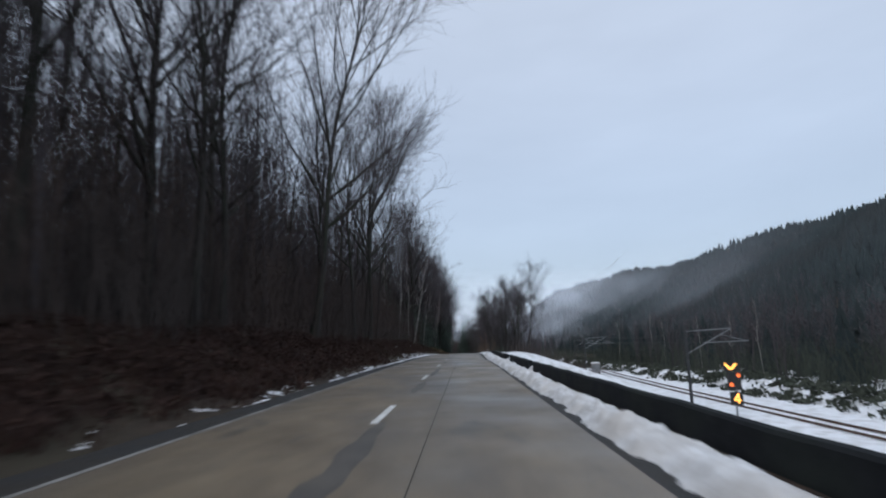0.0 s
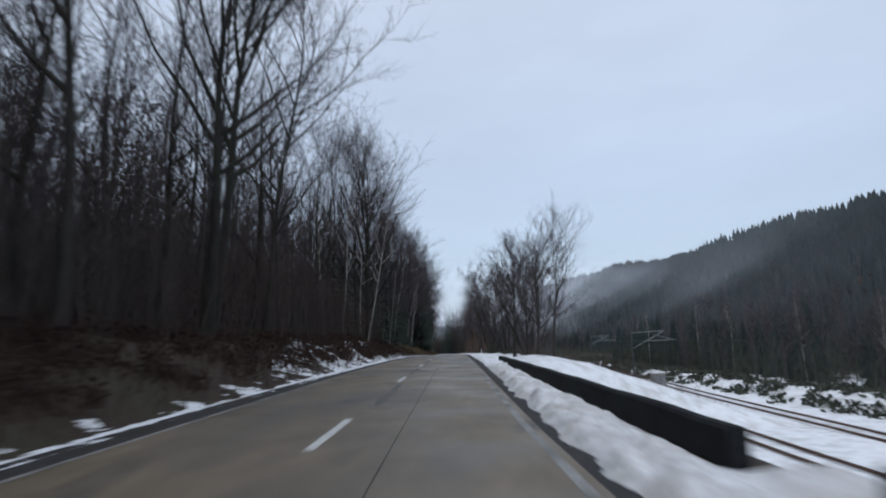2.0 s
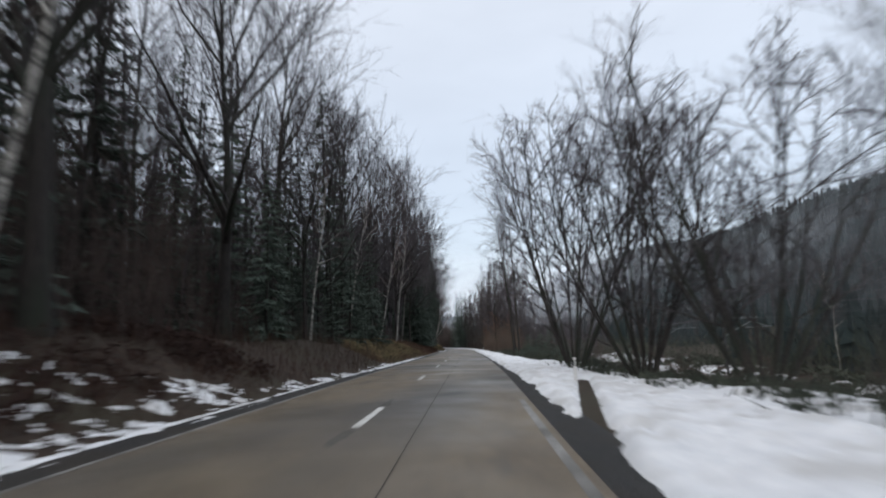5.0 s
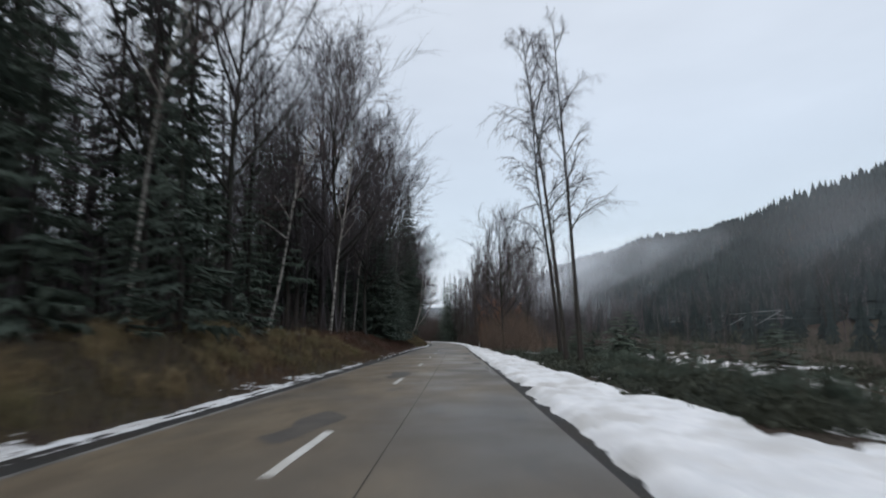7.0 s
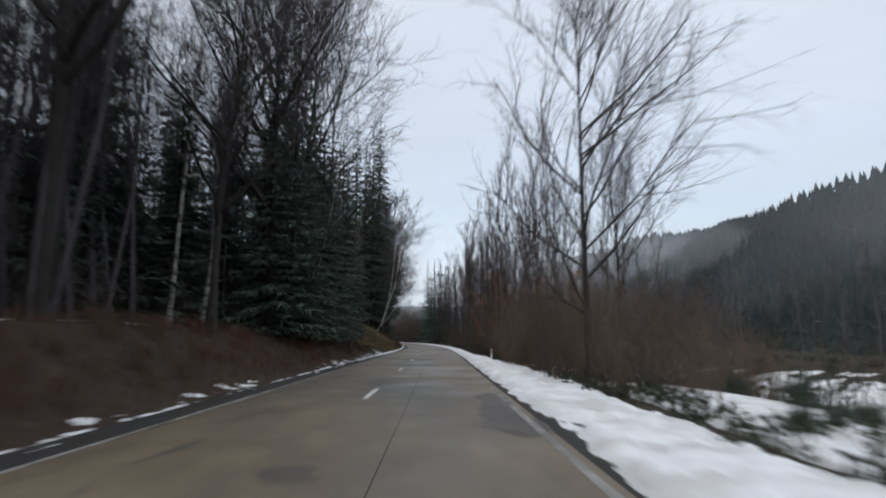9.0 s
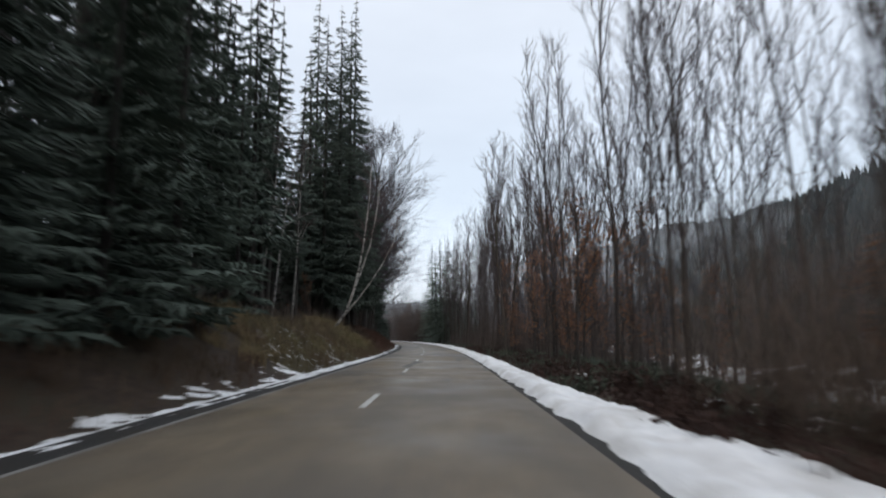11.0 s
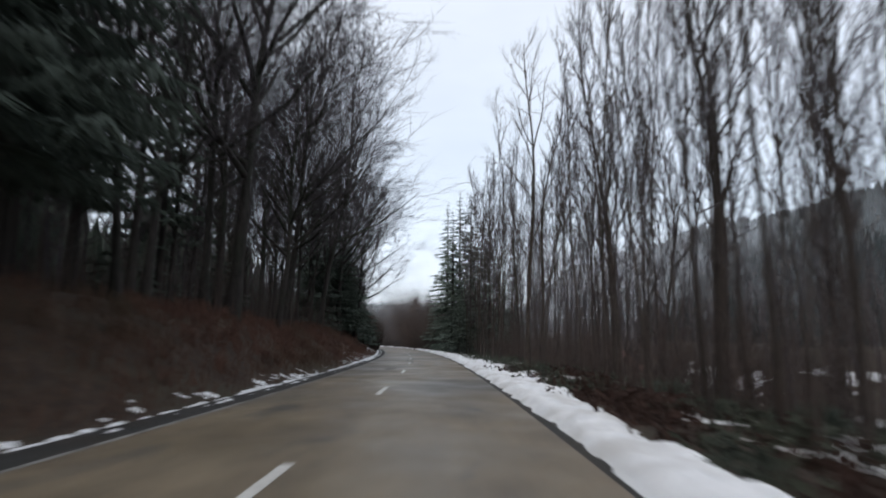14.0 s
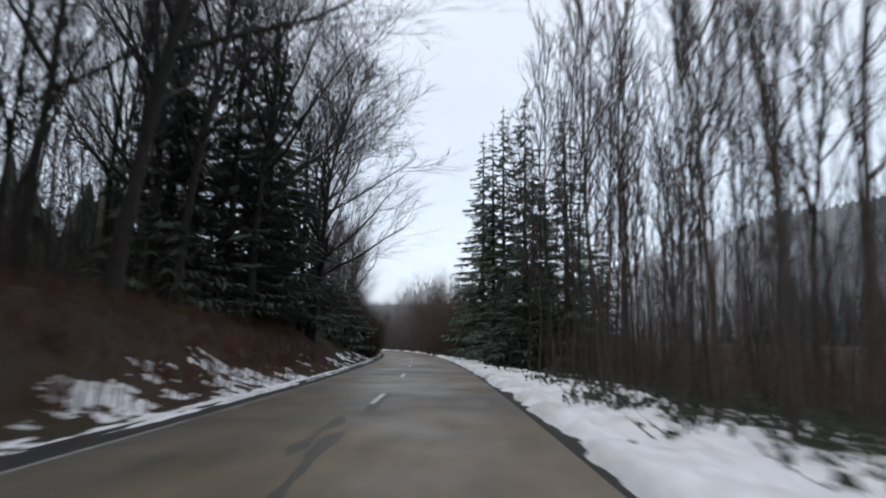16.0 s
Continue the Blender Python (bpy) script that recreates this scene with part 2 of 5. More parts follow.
def ground_height(s, e):
    """Height of the ground over the road's own level, for arrays of s and e."""
    s, e = np.asarray(s, float), np.asarray(e, float)
    left = -e
    bank = np.interp(s, BANK_S, BANK_Z)
    bank = bank - 0.55 * step(s, 244, 258) * (1 - step(s, 272, 286))
    zl = -0.10 + (bank + 0.10) * step(left, 3.9, 9.8) + 0.03 * np.clip(left - 9, 0, 60) + 0.03 * np.clip(left - 60, 0, 400)
    late = step(s, 72, 80)
    start = 5.35 + 2.6 * late
    run = 6.0 + 13.0 * late
    zr = -0.06 - 0.15 * late * step(e, 4.0, 8.0) - (4.7 - 0.8 * step(s, 140, 240)) * step(e, start, start + run)
    zr = zr + 1.0 * step(e, 31, 34) * (1 - step(e, 36, 44)) * (1 - step(s, 190, 220))
    level = rail_level(s) - np.interp(s, fine_s, ROAD_Z) + 4.62
    zr = zr + (level + 0.6 * step(s, 140, 240)) * step(e, 12 + 14 * step(s, 90, 200), 24 + 20 * step(s, 90, 200))
    z = np.where(e < 0, zl, zr)
    rough = 0.10 * waves(s, e, 1.7) + 0.18 * waves(s + 31, e * 1.3, 5.3)
    flat_rail = step(e, 13, 15) * (1 - step(e, 29, 31)) * (1 - step(s, 170, 200))
    z = z + rough * step(np.abs(e), 5.0, 8.0) * (1 - 0.85 * flat_rail)
    return np.where((e < 4.4) & (e > -3.8), -0.05, z)


def hill_height(x, y):
    """The wooded side of the valley, which runs along with the road."""
    top = np.interp(y, RIDGE_Y, RIDGE_Z) * (1 + 0.012 * np.sin(y / 31.0) + 0.01 * np.sin(y / 11.0))
    up = np.clip((x - 78 - 10 * np.sin(y / 47.0)) / 172.0, 0, 1)
    back = np.clip((x - 260) / 900, 0, 1)
    close = 17 * step(y - 0.25 * np.abs(x + 20), 520, 760) * (1 - step(x, 20, 120))
    return (top + 5) * up ** 1.15 * (1 - 0.2 * back) + close


def ground_at(s, e):
    p = at(s, e)
    z = p.z + float(ground_height(s, e)) + float(hill_height(p.x, p.y))
    return Vector((p.x, p.y, z))


def ground_under(x, y):
    """The ground at a place of the plan."""
    s = y
    for _ in range(6):
        e = x - float(np.interp(s, fine_s, ROAD_X))
        s = y + e * float(np.interp(s, fine_s, ROAD_TURN))
    return ground_at(s, x - float(np.interp(s, fine_s, ROAD_X)))


def sheet(s_values, e_values, lift, keep=None):
    """A grid over the ground; lift(S, E) is its height over it, and keep drops the quads where lift stays below it."""
    S, E = np.meshgrid(s_values, e_values, indexing="ij")
    X = np.interp(S, fine_s, ROAD_X) + E
    Y = S - E * np.interp(S, fine_s, ROAD_TURN)
    L = lift(S, E)
    Z = np.interp(S, fine_s, ROAD_Z) + ground_height(S, E) + hill_height(X, Y) + L
    rows, cols = S.shape
    idx = np.arange(rows * cols).reshape(rows, cols)
    quads = np.stack([idx[:-1, :-1], idx[:-1, 1:], idx[1:, 1:], idx[1:, :-1]], -1).reshape(-1, 4)
    if keep is not None:
        top = L.ravel()[quads].max(1)
        quads = quads[top > keep]
    used, inverse = np.unique(quads, return_inverse=True)
    verts = np.stack([X, Y, Z], -1).reshape(-1, 3)[used]
    me = bpy.data.meshes.new("sheet")
    me.from_pydata(verts.tolist(), [], inverse.reshape(-1, 4).tolist())
    me.polygons.foreach_set("use_smooth", [True] * len(me.polygons))
    return me


def setting(name, me, mat, label, kind="structure", category=""):
    me.name = name
    me.materials.append(mat)
    return tagged(new(name, me), label, category or name.replace("_", " "), kind=kind)


def mesh_from(verts, faces, mat, smooth=False):
    me = bpy.data.meshes.new("mesh")
    me.from_pydata(verts, [], faces)
    me.materials.append(mat)
    if smooth:
        me.polygons.foreach_set("use_smooth", [True] * len(me.polygons))
    return me


def part(name, me, parent, label=""):
    ob = new(name, me)
    ob.parent = parent
    return tagged(ob, label)


def box(verts, faces, centre, size, turn=None, taper=1.0):
    """A box with chamfered upright edges, added to lists."""
    x, y, z = size[0] / 2, size[1] / 2, size[2] / 2
    c = min(x, y) * 0.12
    ring = [(-x + c, -y), (x - c, -y), (x, -y + c), (x, y - c), (x - c, y), (-x + c, y), (-x, y - c), (-x, -y + c)]
    o = len(verts)
    for zz, k in ((-z, 1.0), (z, taper)):
        for px, py in ring:
            v = Vector((px * k, py * k, zz))
            verts.append(tuple((turn @ v if turn else v) + Vector(centre)))
    faces.append([o + i for i in range(7, -1, -1)])
    faces.append([o + 8 + i for i in range(8)])
    for i in range(8):
        faces.append([o + i, o + (i + 1) % 8, o + 8 + (i + 1) % 8, o + 8 + i])


def tube(verts, faces, pts, radii, sides=5, cap=False):
    """A tapered tube through points, added to lists."""
    o = len(verts)
    n = len(pts)
    for i, p in enumerate(pts):
        a = pts[max(i - 1, 0)]
        b = pts[min(i + 1, n - 1)]
        d = (b - a).normalized()
        u = d.cross(Vector((0.31, 0.87, 0.4)) if abs(d.z) > 0.8 else Vector((0, 0, 1))).normalized()
        w = d.cross(u)
        for k in range(sides):
            q = 2 * math.pi * k / sides
            verts.append(tuple(p + radii[i] * (math.cos(q) * u + math.sin(q) * w)))
    for i in range(n - 1):
        for k in range(sides):
            k2 = (k + 1) % sides
            faces.append((o + i * sides + k, o + i * sides + k2, o + (i + 1) * sides + k2, o + (i + 1) * sides + k))
    if cap:
        faces.append(tuple(o + (n - 1) * sides + k for k in range(sides)))


def spike(verts, faces, a, b, r):
    """A thin three-sided twig from a to its point b."""
    d = b - a
    u = d.cross(Vector((0.3, 0.5, 0.81))).normalized() * r
    w = d.cross(u).normalized() * r
    o = len(verts)
    verts += [tuple(a + u), tuple(a - 0.5 * u + 0.87 * w), tuple(a - 0.5 * u - 0.87 * w), tuple(b)]
    faces += [(o, o + 1, o + 3), (o + 1, o + 2, o + 3), (o + 2, o, o + 3)]


def turned(d, angle, rng):
    """d swung by an angle in radians to a random side."""
    side = d.orthogonal().normalized()
    side.rotate(Matrix.Rotation(rng.uniform(0, 2 * math.pi), 3, d))
    return (d * math.cos(angle) + side * math.sin(angle)).normalized()


def bare_tree(seed, height, radius, first=0.35, reach=0.32, limbs=14, subs=6, twigs=6, small=3, lift=0.5, lean=0.03, stems=1, twig_r=0.011, droop=0.0, bend=0.014, angle=(0.45, 1.0), limb=0.45, sides=7, split=False):
    """Meshes of a leafless broadleaf: trunk with limbs, and the branches and twigs of its crown."""
    rng = random.Random(seed)
    tv, tf, cv, cf = [], [], [], []
    boughs = []
    for stem in range(stems):
        q0 = 2 * math.pi * (stem + rng.random() * 0.7) / stems
        aside = Vector((math.cos(q0), math.sin(q0), 0)) * (0.0 if stems == 1 else rng.uniform(0.14, 0.42))
        h = height * (1 if stem == 0 else rng.uniform(0.78, 1.0))
        r0 = radius * (1 if stem == 0 else rng.uniform(0.6, 0.95))
        lx, ly = rng.uniform(-lean, lean) * h, rng.uniform(-lean, lean) * h
        base = aside * radius * 6
        pts, radii = [], []
        segs = 10
        wx, wy = rng.uniform(0, 6), rng.uniform(0, 6)
        for i in range(segs + 1):
            k = i / segs
            wander = bend * h * k
            out = h * (k - 0.35 * k * k) * 1.1
            pts.append(base + Vector((lx * k + aside.x * out + wander * math.sin(wx + 7 * k), ly * k + aside.y * out + wander * math.sin(wy + 6 * k), -0.4 + (h * 0.95 + 0.4) * k)))
            radii.append(r0 * (1.4 if i == 0 else 1.0) * (1 - 0.94 * k ** 0.8) + 0.012)
        tube(tv, tf, pts, radii, sides)
        for j in range(limbs):
            k = first + (0.98 - first) * ((j + rng.random()) / limbs) ** 0.85
            f = k * segs
            i = min(int(f), segs - 1)
            p = pts[i].lerp(pts[i + 1], f - i)
            r = radii[i] + (radii[i + 1] - radii[i]) * (f - i)
            kk0 = (k - first) / (1 - first)
            d = turned((pts[i + 1] - pts[i]).normalized(), rng.uniform(*angle) * (1.1 - 0.5 * kk0), rng)
            ln = reach * h * (0.75 + 1.0 * kk0 - 1.45 * kk0 * kk0) * rng.uniform(0.7, 1.1)
            lp, lr = [p], [min(r * 0.75, limb * radius + 0.01)]
            q = p.copy()
            for m in range(4):
                d = (d + Vector((rng.uniform(-.22, .22), rng.uniform(-.22, .22), lift * 0.25 + rng.uniform(-.12, .12) - droop * 0.1 * m))).normalized()
                q = q + d * ln / 4
                lp.append(q.copy())
                lr.append(lr[0] * (1 - 0.88 * (m + 1) / 4) + 0.008)
            if split:
                lv, lf = [], []
                tube(lv, lf, lp, lr, 5)
                boughs.append((lv, lf))
            else:
                tube(tv, tf, lp, lr, 4)
            for c in range(subs):
                kk = 0.2 + 0.8 * (c + rng.random()) / subs
                g = kk * 4
                i2 = min(int(g), 3)
                a = lp[i2].lerp(lp[i2 + 1], g - i2)
                sd = turned((lp[i2 + 1] - lp[i2]).normalized(), rng.uniform(0.35, 0.95), rng)
                sd.z += lift * 0.25
                sd.normalize()
                sl = ln * 0.58 * (1.15 - 0.5 * kk) * rng.uniform(0.6, 1.2)
                mid = a + sd * sl * 0.5
                sd2 = (sd + Vector((rng.uniform(-.35, .35), rng.uniform(-.35, .35), lift * 0.35 - droop * 0.5))).normalized()
                end = mid + sd2 * sl * 0.5
                tube(cv, cf, [a, mid, end], [0.018 + 0.14 * lr[i2 + 1], 0.014 + 0.05 * lr[i2 + 1], 0.008], 3)
                for w in range(twigs):
                    kt = 0.1 + 0.9 * (w + rng.random()) / twigs
                    ta = a.lerp(mid, kt * 2) if kt < 0.5 else mid.lerp(end, kt * 2 - 1)
                    td = turned(sd2, rng.uniform(0.25, 0.85), rng)
                    td.z += lift * 0.2 - droop * 1.2
                    td.normalize()
                    tl = sl * 0.62 * rng.uniform(0.5, 1.15)
                    te = ta + td * tl
                    spike(cv, cf, ta, te, twig_r)
                    for v in range(small):
                        va = ta.lerp(te, 0.1 + 0.75 * (v + rng.random()) / small)
                        vd = turned(td, rng.uniform(0.3, 0.8), rng)
                        vd.z -= droop
                        spike(cv, cf, va, va + vd * tl * rng.uniform(0.35, 0.7), twig_r * 0.7)
    return tv, tf, cv, cf, boughs


def make_tree(name, label, category, group, meshes, trunk_mat, twig_mat, place):
    tv, tf, cv, cf = meshes[:4]
    ob = tagged(new(name), label, category, group)
    part("trunk", mesh_from(tv, tf, trunk_mat, True), ob)
    for lv, lf in (meshes[4] if len(meshes) > 4 else ()):
        part("limb", mesh_from(lv, lf, trunk_mat, True), ob)
    part("crown", mesh_from(cv, cf, twig_mat), ob)
    ob.matrix_basis = place
    return ob


def spruce(seed, height, width, levels=26, per=9, bare=0.12, n=5, spray=1.0, short=1.0, hang=0.0):
    """Meshes of a spruce: trunk, and whorls of drooping boughs with hanging sprays."""
    rng = random.Random(seed)
    tv, tf, cv, cf = [], [], [], []
    tube(tv, tf, [Vector((0, 0, -0.3)), Vector((0.05, 0, height * 0.5)), Vector((0, 0.04, height))], [height * 0.0075 + 0.04, height * 0.005, 0.02], 7)
    for lv in range(levels):
        k = bare + (0.99 - bare) * (lv + 0.5 * rng.random()) / levels
        z = height * k
        reach = width * (1 - k) ** 0.8 * 1.05 + 0.15
        for b in range(max(4, int(per * (1 - 0.5 * k)))):
            q = rng.uniform(0, 2 * math.pi)
            ln = reach * rng.uniform(0.6, 1.12)
            out = Vector((math.cos(q), math.sin(q), 0))
            a = Vector((0, 0, z))
            mid = a + out * ln * 0.55 + Vector((0, 0, -0.16 * ln))
            end = a + out * ln + Vector((0, 0, -0.20 * ln))
            tube(cv, cf, [a, mid, end], [0.05, 0.05, 0.015], 3)
            side = out.cross(Vector((0, 0, 1)))
            for w in range(n):
                kt = 0.25 + 0.75 * (w + rng.random()) / n
                p = a.lerp(mid, kt / 0.55) if kt < 0.55 else mid.lerp(end, (kt - 0.55) / 0.45)
                for sgn in (-1, 1):
                    dd = side * sgn * rng.uniform(0.4, 1.0) + out * rng.uniform(0.3, 0.9) + Vector((0, 0, rng.uniform(-0.9, -0.1) - hang * rng.random()))
                    spike(cv, cf, p, p + dd.normalized() * ln * short * rng.uniform(0.26, 0.5) * (1.2 - 0.5 * kt), (0.07 + 0.055 * ln) * spray)
    return tv, tf, cv, cf

# ---- ground, road and verges ----
def cuts(*runs):
    out = []
    for a, b, d in runs:
        out += list(np.arange(a, b, d))
    return np.array(out + [runs[-1][1]])


ALONG = cuts((-110, -20, 6), (-20, 345, 1.5), (345, 460, 5), (460, 1500, 40))
ACROSS = cuts((-420, -60, 30), (-60, -20, 4), (-20, -6, 0.7), (-6, -3.5, 0.25), (-3.5, 3, 3.25), (3, 16, 0.7), (16, 46, 2), (46, 700, 12), (700, 1600, 60))
setting("ground", sheet(ALONG, ACROSS, lambda s, e: 0 * s), forest_floor, "leaf-littered brown forest floor running down to the valley")


def right_shift(s):
    """How far the road's valley-side edge lies off its usual line."""
    return np.interp(s, [35, 50, 105, 125, 140, 172, 182, 205, 228, 275, 300], [0, -0.30, -0.30, 0, 0.08, 0.08, 0, 0, 0.13, 0.13, 0])


def strip(s_values, e_values, z_values):
    """A strip along the road with its own cross-section."""
    verts, faces = [], []
    n = len(e_values)
    for s in s_values:
        for e, z in zip(e_values, z_values):
            verts.append(tuple(at(s, e + (right_shift(s) if e > 2.5 else 0), z)))
    for i in range(len(s_values) - 1):
        for k in range(n - 1):
            a = i * n + k
            faces.append((a, a + 1, a + n + 1, a + n))
    me = bpy.data.meshes.new("strip")
    me.from_pydata(verts, [], faces)
    me.polygons.foreach_set("use_smooth", [True] * len(me.polygons))
    return me


ROAD_S = cuts((-110, 460, 3), (460, 1500, 20))
RIGHT_EDGE = 3.62
LEFT_EDGE = -3.15
setting("road", strip(ROAD_S, [LEFT_EDGE, -1.6, 0, 1.9, RIGHT_EDGE], [0, 0.02, 0.03, 0.02, 0]), road_mat, "worn two-lane country road of patched grey-brown concrete", category="road")
setting("verge_left", strip(ROAD_S, [-4.3, -4.0, -3.6, LEFT_EDGE], [-0.12, -0.03, -0.015, -0.004]), verge_mat, "dark wet asphalt edge strip beside the road", category="verge")
setting("verge_right", strip(ROAD_S, [RIGHT_EDGE, 4.05, 4.35, 4.7], [-0.004, -0.015, -0.03, -0.12]), verge_mat, "dark wet gutter strip beside the road", category="verge")
setting("edge_line", strip(ROAD_S[ROAD_S < 420], [-3.14, -3.03], [0.006, 0.007]), faint_paint, "faint worn pale line along the road edge", category="road marking")
for a, b in ((44, 112), (160, 196), (246, 262)):
    setting("edge_strip", strip(cuts((a, b, 3)), [3.36, 3.5], [0.0065, 0.0055]), faint_paint, "pale worn concrete strip along the road edge", category="road marking")
setting("road_joint", strip(cuts((-30, 212, 0.8)), [1.085, 1.102], [0.0315, 0.0315]), tar, "tar-sealed joint between the lanes' concrete slabs", category="road joint")

DASH, PERIOD = 2.92, 12.0
for k in range(-2, 36):
    s0 = k * PERIOD
    o = at(s0, 0)
    verts, faces = [], []
    r = random.Random(k)
    n = 6
    for i in range(n + 1):
        s = s0 + DASH * i / n
        for e in (-0.075 + r.uniform(-.006, .006), 0.075 + r.uniform(-.006, .006)):
            verts.append(tuple(at(s, e, 0.036) - o))
    for i in range(n):
        faces.append((2 * i, 2 * i + 1, 2 * i + 3, 2 * i + 2))
    ob = new("lane_dash", mesh_from(verts, faces, paint))
    ob.location = o
    tagged(ob, "worn white centre-line dash on the road", "road marking", "centre line dashes", "structure")



def tar_patch(s0, s1, e0, e1, seed, ragged=0.42):
    """An irregular dark repair on the road, a few millimetres thick."""
    g = random.Random(seed)
    o = at((s0 + s1) / 2, (e0 + e1) / 2)
    n = max(6, int((s1 - s0) / 0.5))
    verts, faces = [], []
    w = (e1 - e0) / 2
    a = b = 0.0
    for i in range(n + 1):
        k = i / n
        a = 0.6 * a + g.uniform(-ragged, ragged) * w * 1.6
        b = 0.6 * b + g.uniform(-ragged, ragged) * w * 1.6
        end = min(1.0, 6 * k + 0.25, 6 * (1 - k) + 0.25)
        mid = (e0 + e1) / 2
        lo, hi = mid - max(0.02, (w + a)) * end, mid + max(0.02, (w + b)) * end
        s = s0 + (s1 - s0) * k
        for e in (lo, (lo + hi) / 2, hi):
            verts.append(tuple(at(s, e, 0.0345 - 0.0085 * abs(e)) - o))
    for i in range(n):
        for k in range(2):
            faces.append((3 * i + k, 3 * i + k + 1, 3 * i + 4 + k, 3 * i + 3 + k))
    ob = new("road_patch", mesh_from(verts, faces, patch_tar))
    ob.location = o
    return tagged(ob, "dark tarred repair on the worn road", "road patch", "road repairs", "structure")


PATCHES = [(6.5, 12.3, 0.02, 0.34), (18, 23, 0.05, 0.3), (26, 34.6, 0.14, 0.36), (41, 45.5, 0.06, 0.26), (53, 59.5, 0.1, 0.3), (64.5, 69.6, 0.0, 0.22), (66, 67.4, 0.3, 0.85),
           (74.5, 83.6, -0.05, 0.2), (92, 96, -0.1, 0.2), (106.2, 107.8, -0.12, 0.06), (111.1, 112.8, -0.08, 0.14), (146, 149.5, -0.9, -0.3),
           (159, 163, -0.75, -0.1), (168.8, 171.5, 3.0, 3.45), (176.9, 179.4, 2.4, 2.95), (184.1, 184.9, -0.1, 0.4), (186.8, 193.8, 2.85, 3.5), (196, 199, -0.4, 0.0),
           (244, 252, -0.3, 0.2), (249.7, 251.5, -0.05, 0.5), (252, 256.2, 2.0, 3.2), (268, 271, -0.5, -0.1), (317.5, 321.5, -0.4, -0.15), (303, 306, -1.1, -0.7), (313.5, 319.5, 0.0, 0.3), (322, 327, 0.1, 0.3)]
for k, (s0, s1, e0, e1) in enumerate(PATCHES):
    tar_patch(s0, s1, e0, e1, 900 + k)


# ---- snow ----
def fbm(S, E, size, seed):
    """Layered waves that stand in for noise on a grid."""
    v = 0
    amp, tot = 1.0, 0.0
    for k in range(4):
        f = size / 1.9 ** k
        v = v + amp * waves(S + 17.3 * seed + 5 * k, E * 1.2 + 9.1 * seed - 3 * k, f)
        tot += amp
        amp *= 0.62
    return v / tot


def ridge_lift(S, E):
    """The ploughed bank along the carriageway on the valley side."""
    inner = 3.66 + 0.10 * fbm(S, 0 * E, 2.2, 2) + 0.17 * fbm(S, 0 * E, 0.5, 5) + right_shift(S) + 0.30 * step(S, 45, 75) * (1 - step(S, 110, 150))
    late = step(S, 66, 78)
    far = step(S, 215, 235)
    outer = np.interp(S, [0, 70, 80, 100, 113, 130, 150, 165, 185, 200, 218, 235, 285, 300, 345],
                      [4.8, 4.8, 7.8, 7.0, 8.4, 8.2, 7.0, 6.5, 6.7, 6.9, 6.3, 5.2, 5.3, 7.0, 8.0]) + (0.35 * fbm(S, 0 * E, 2.5, 8) + 0.3 * fbm(S, 0 * E, 0.8, 9)) * late
    high = 0.27 - 0.07 * late + 0.06 * far
    body = step(E, inner, inner + 0.45) * (1 - step(E, outer - 0.5, outer + 0.3))
    lumps = 0.75 + 0.38 * fbm(S, E, 0.9, 3) + 0.46 * fbm(S, E, 0.3, 4) + 0.34 * (1 - late) * fbm(S, E, 0.13, 14)
    melt = 0.30 * late * (1 - far) * np.clip(fbm(S, E, 1.5, 21) + 0.7 * fbm(S, E, 0.5, 22) - 0.33, 0, 1) + 0.25 * step(S, 296, 305) * np.clip(fbm(S, E, 1.4, 23) - 0.1, 0, 1)
    ditch = (1 - step(np.abs(E - 3.75 - 0.185 * (S - 106)), 0.12, 0.40)) * step(S, 103, 105) * (1 - step(S, 119, 122))
    gap = (1 - step(np.abs(S - 45.75), 0.4, 1.1)) * step(E, 4.7, 5.1) * (1 - step(E, 5.7, 6.4))
    spill = (1 - step(np.abs(S - 30.5), 0.6, 1.2)) * step(E, 4.95, 5.2) * (1 - step(E, 6.0, 7.0)) * 0.7
    return body * (high * lumps + 0.05) * (1 - ditch) - melt * 1.5 - 0.02 - 0.05 * ditch + (0.26 * gap + 0.5 * spill) * (0.8 + 0.3 * fbm(S, E, 0.5, 12))


setting("snow_ridge", sheet(cuts((-8, 70, 0.1)), cuts((3.3, 7.0, 0.08)), ridge_lift, 0.0), plough_snow, "grey-white ploughed snow ridge along the parapet", "stuff", "snow")
setting("snow_bank", sheet(cuts((70, 345, 0.22), (345, 480, 0.8)), cuts((3.3, 9.2, 0.13)), ridge_lift, 0.0), snow_mat, "white melting snow bank along the road edge", "stuff", "snow")


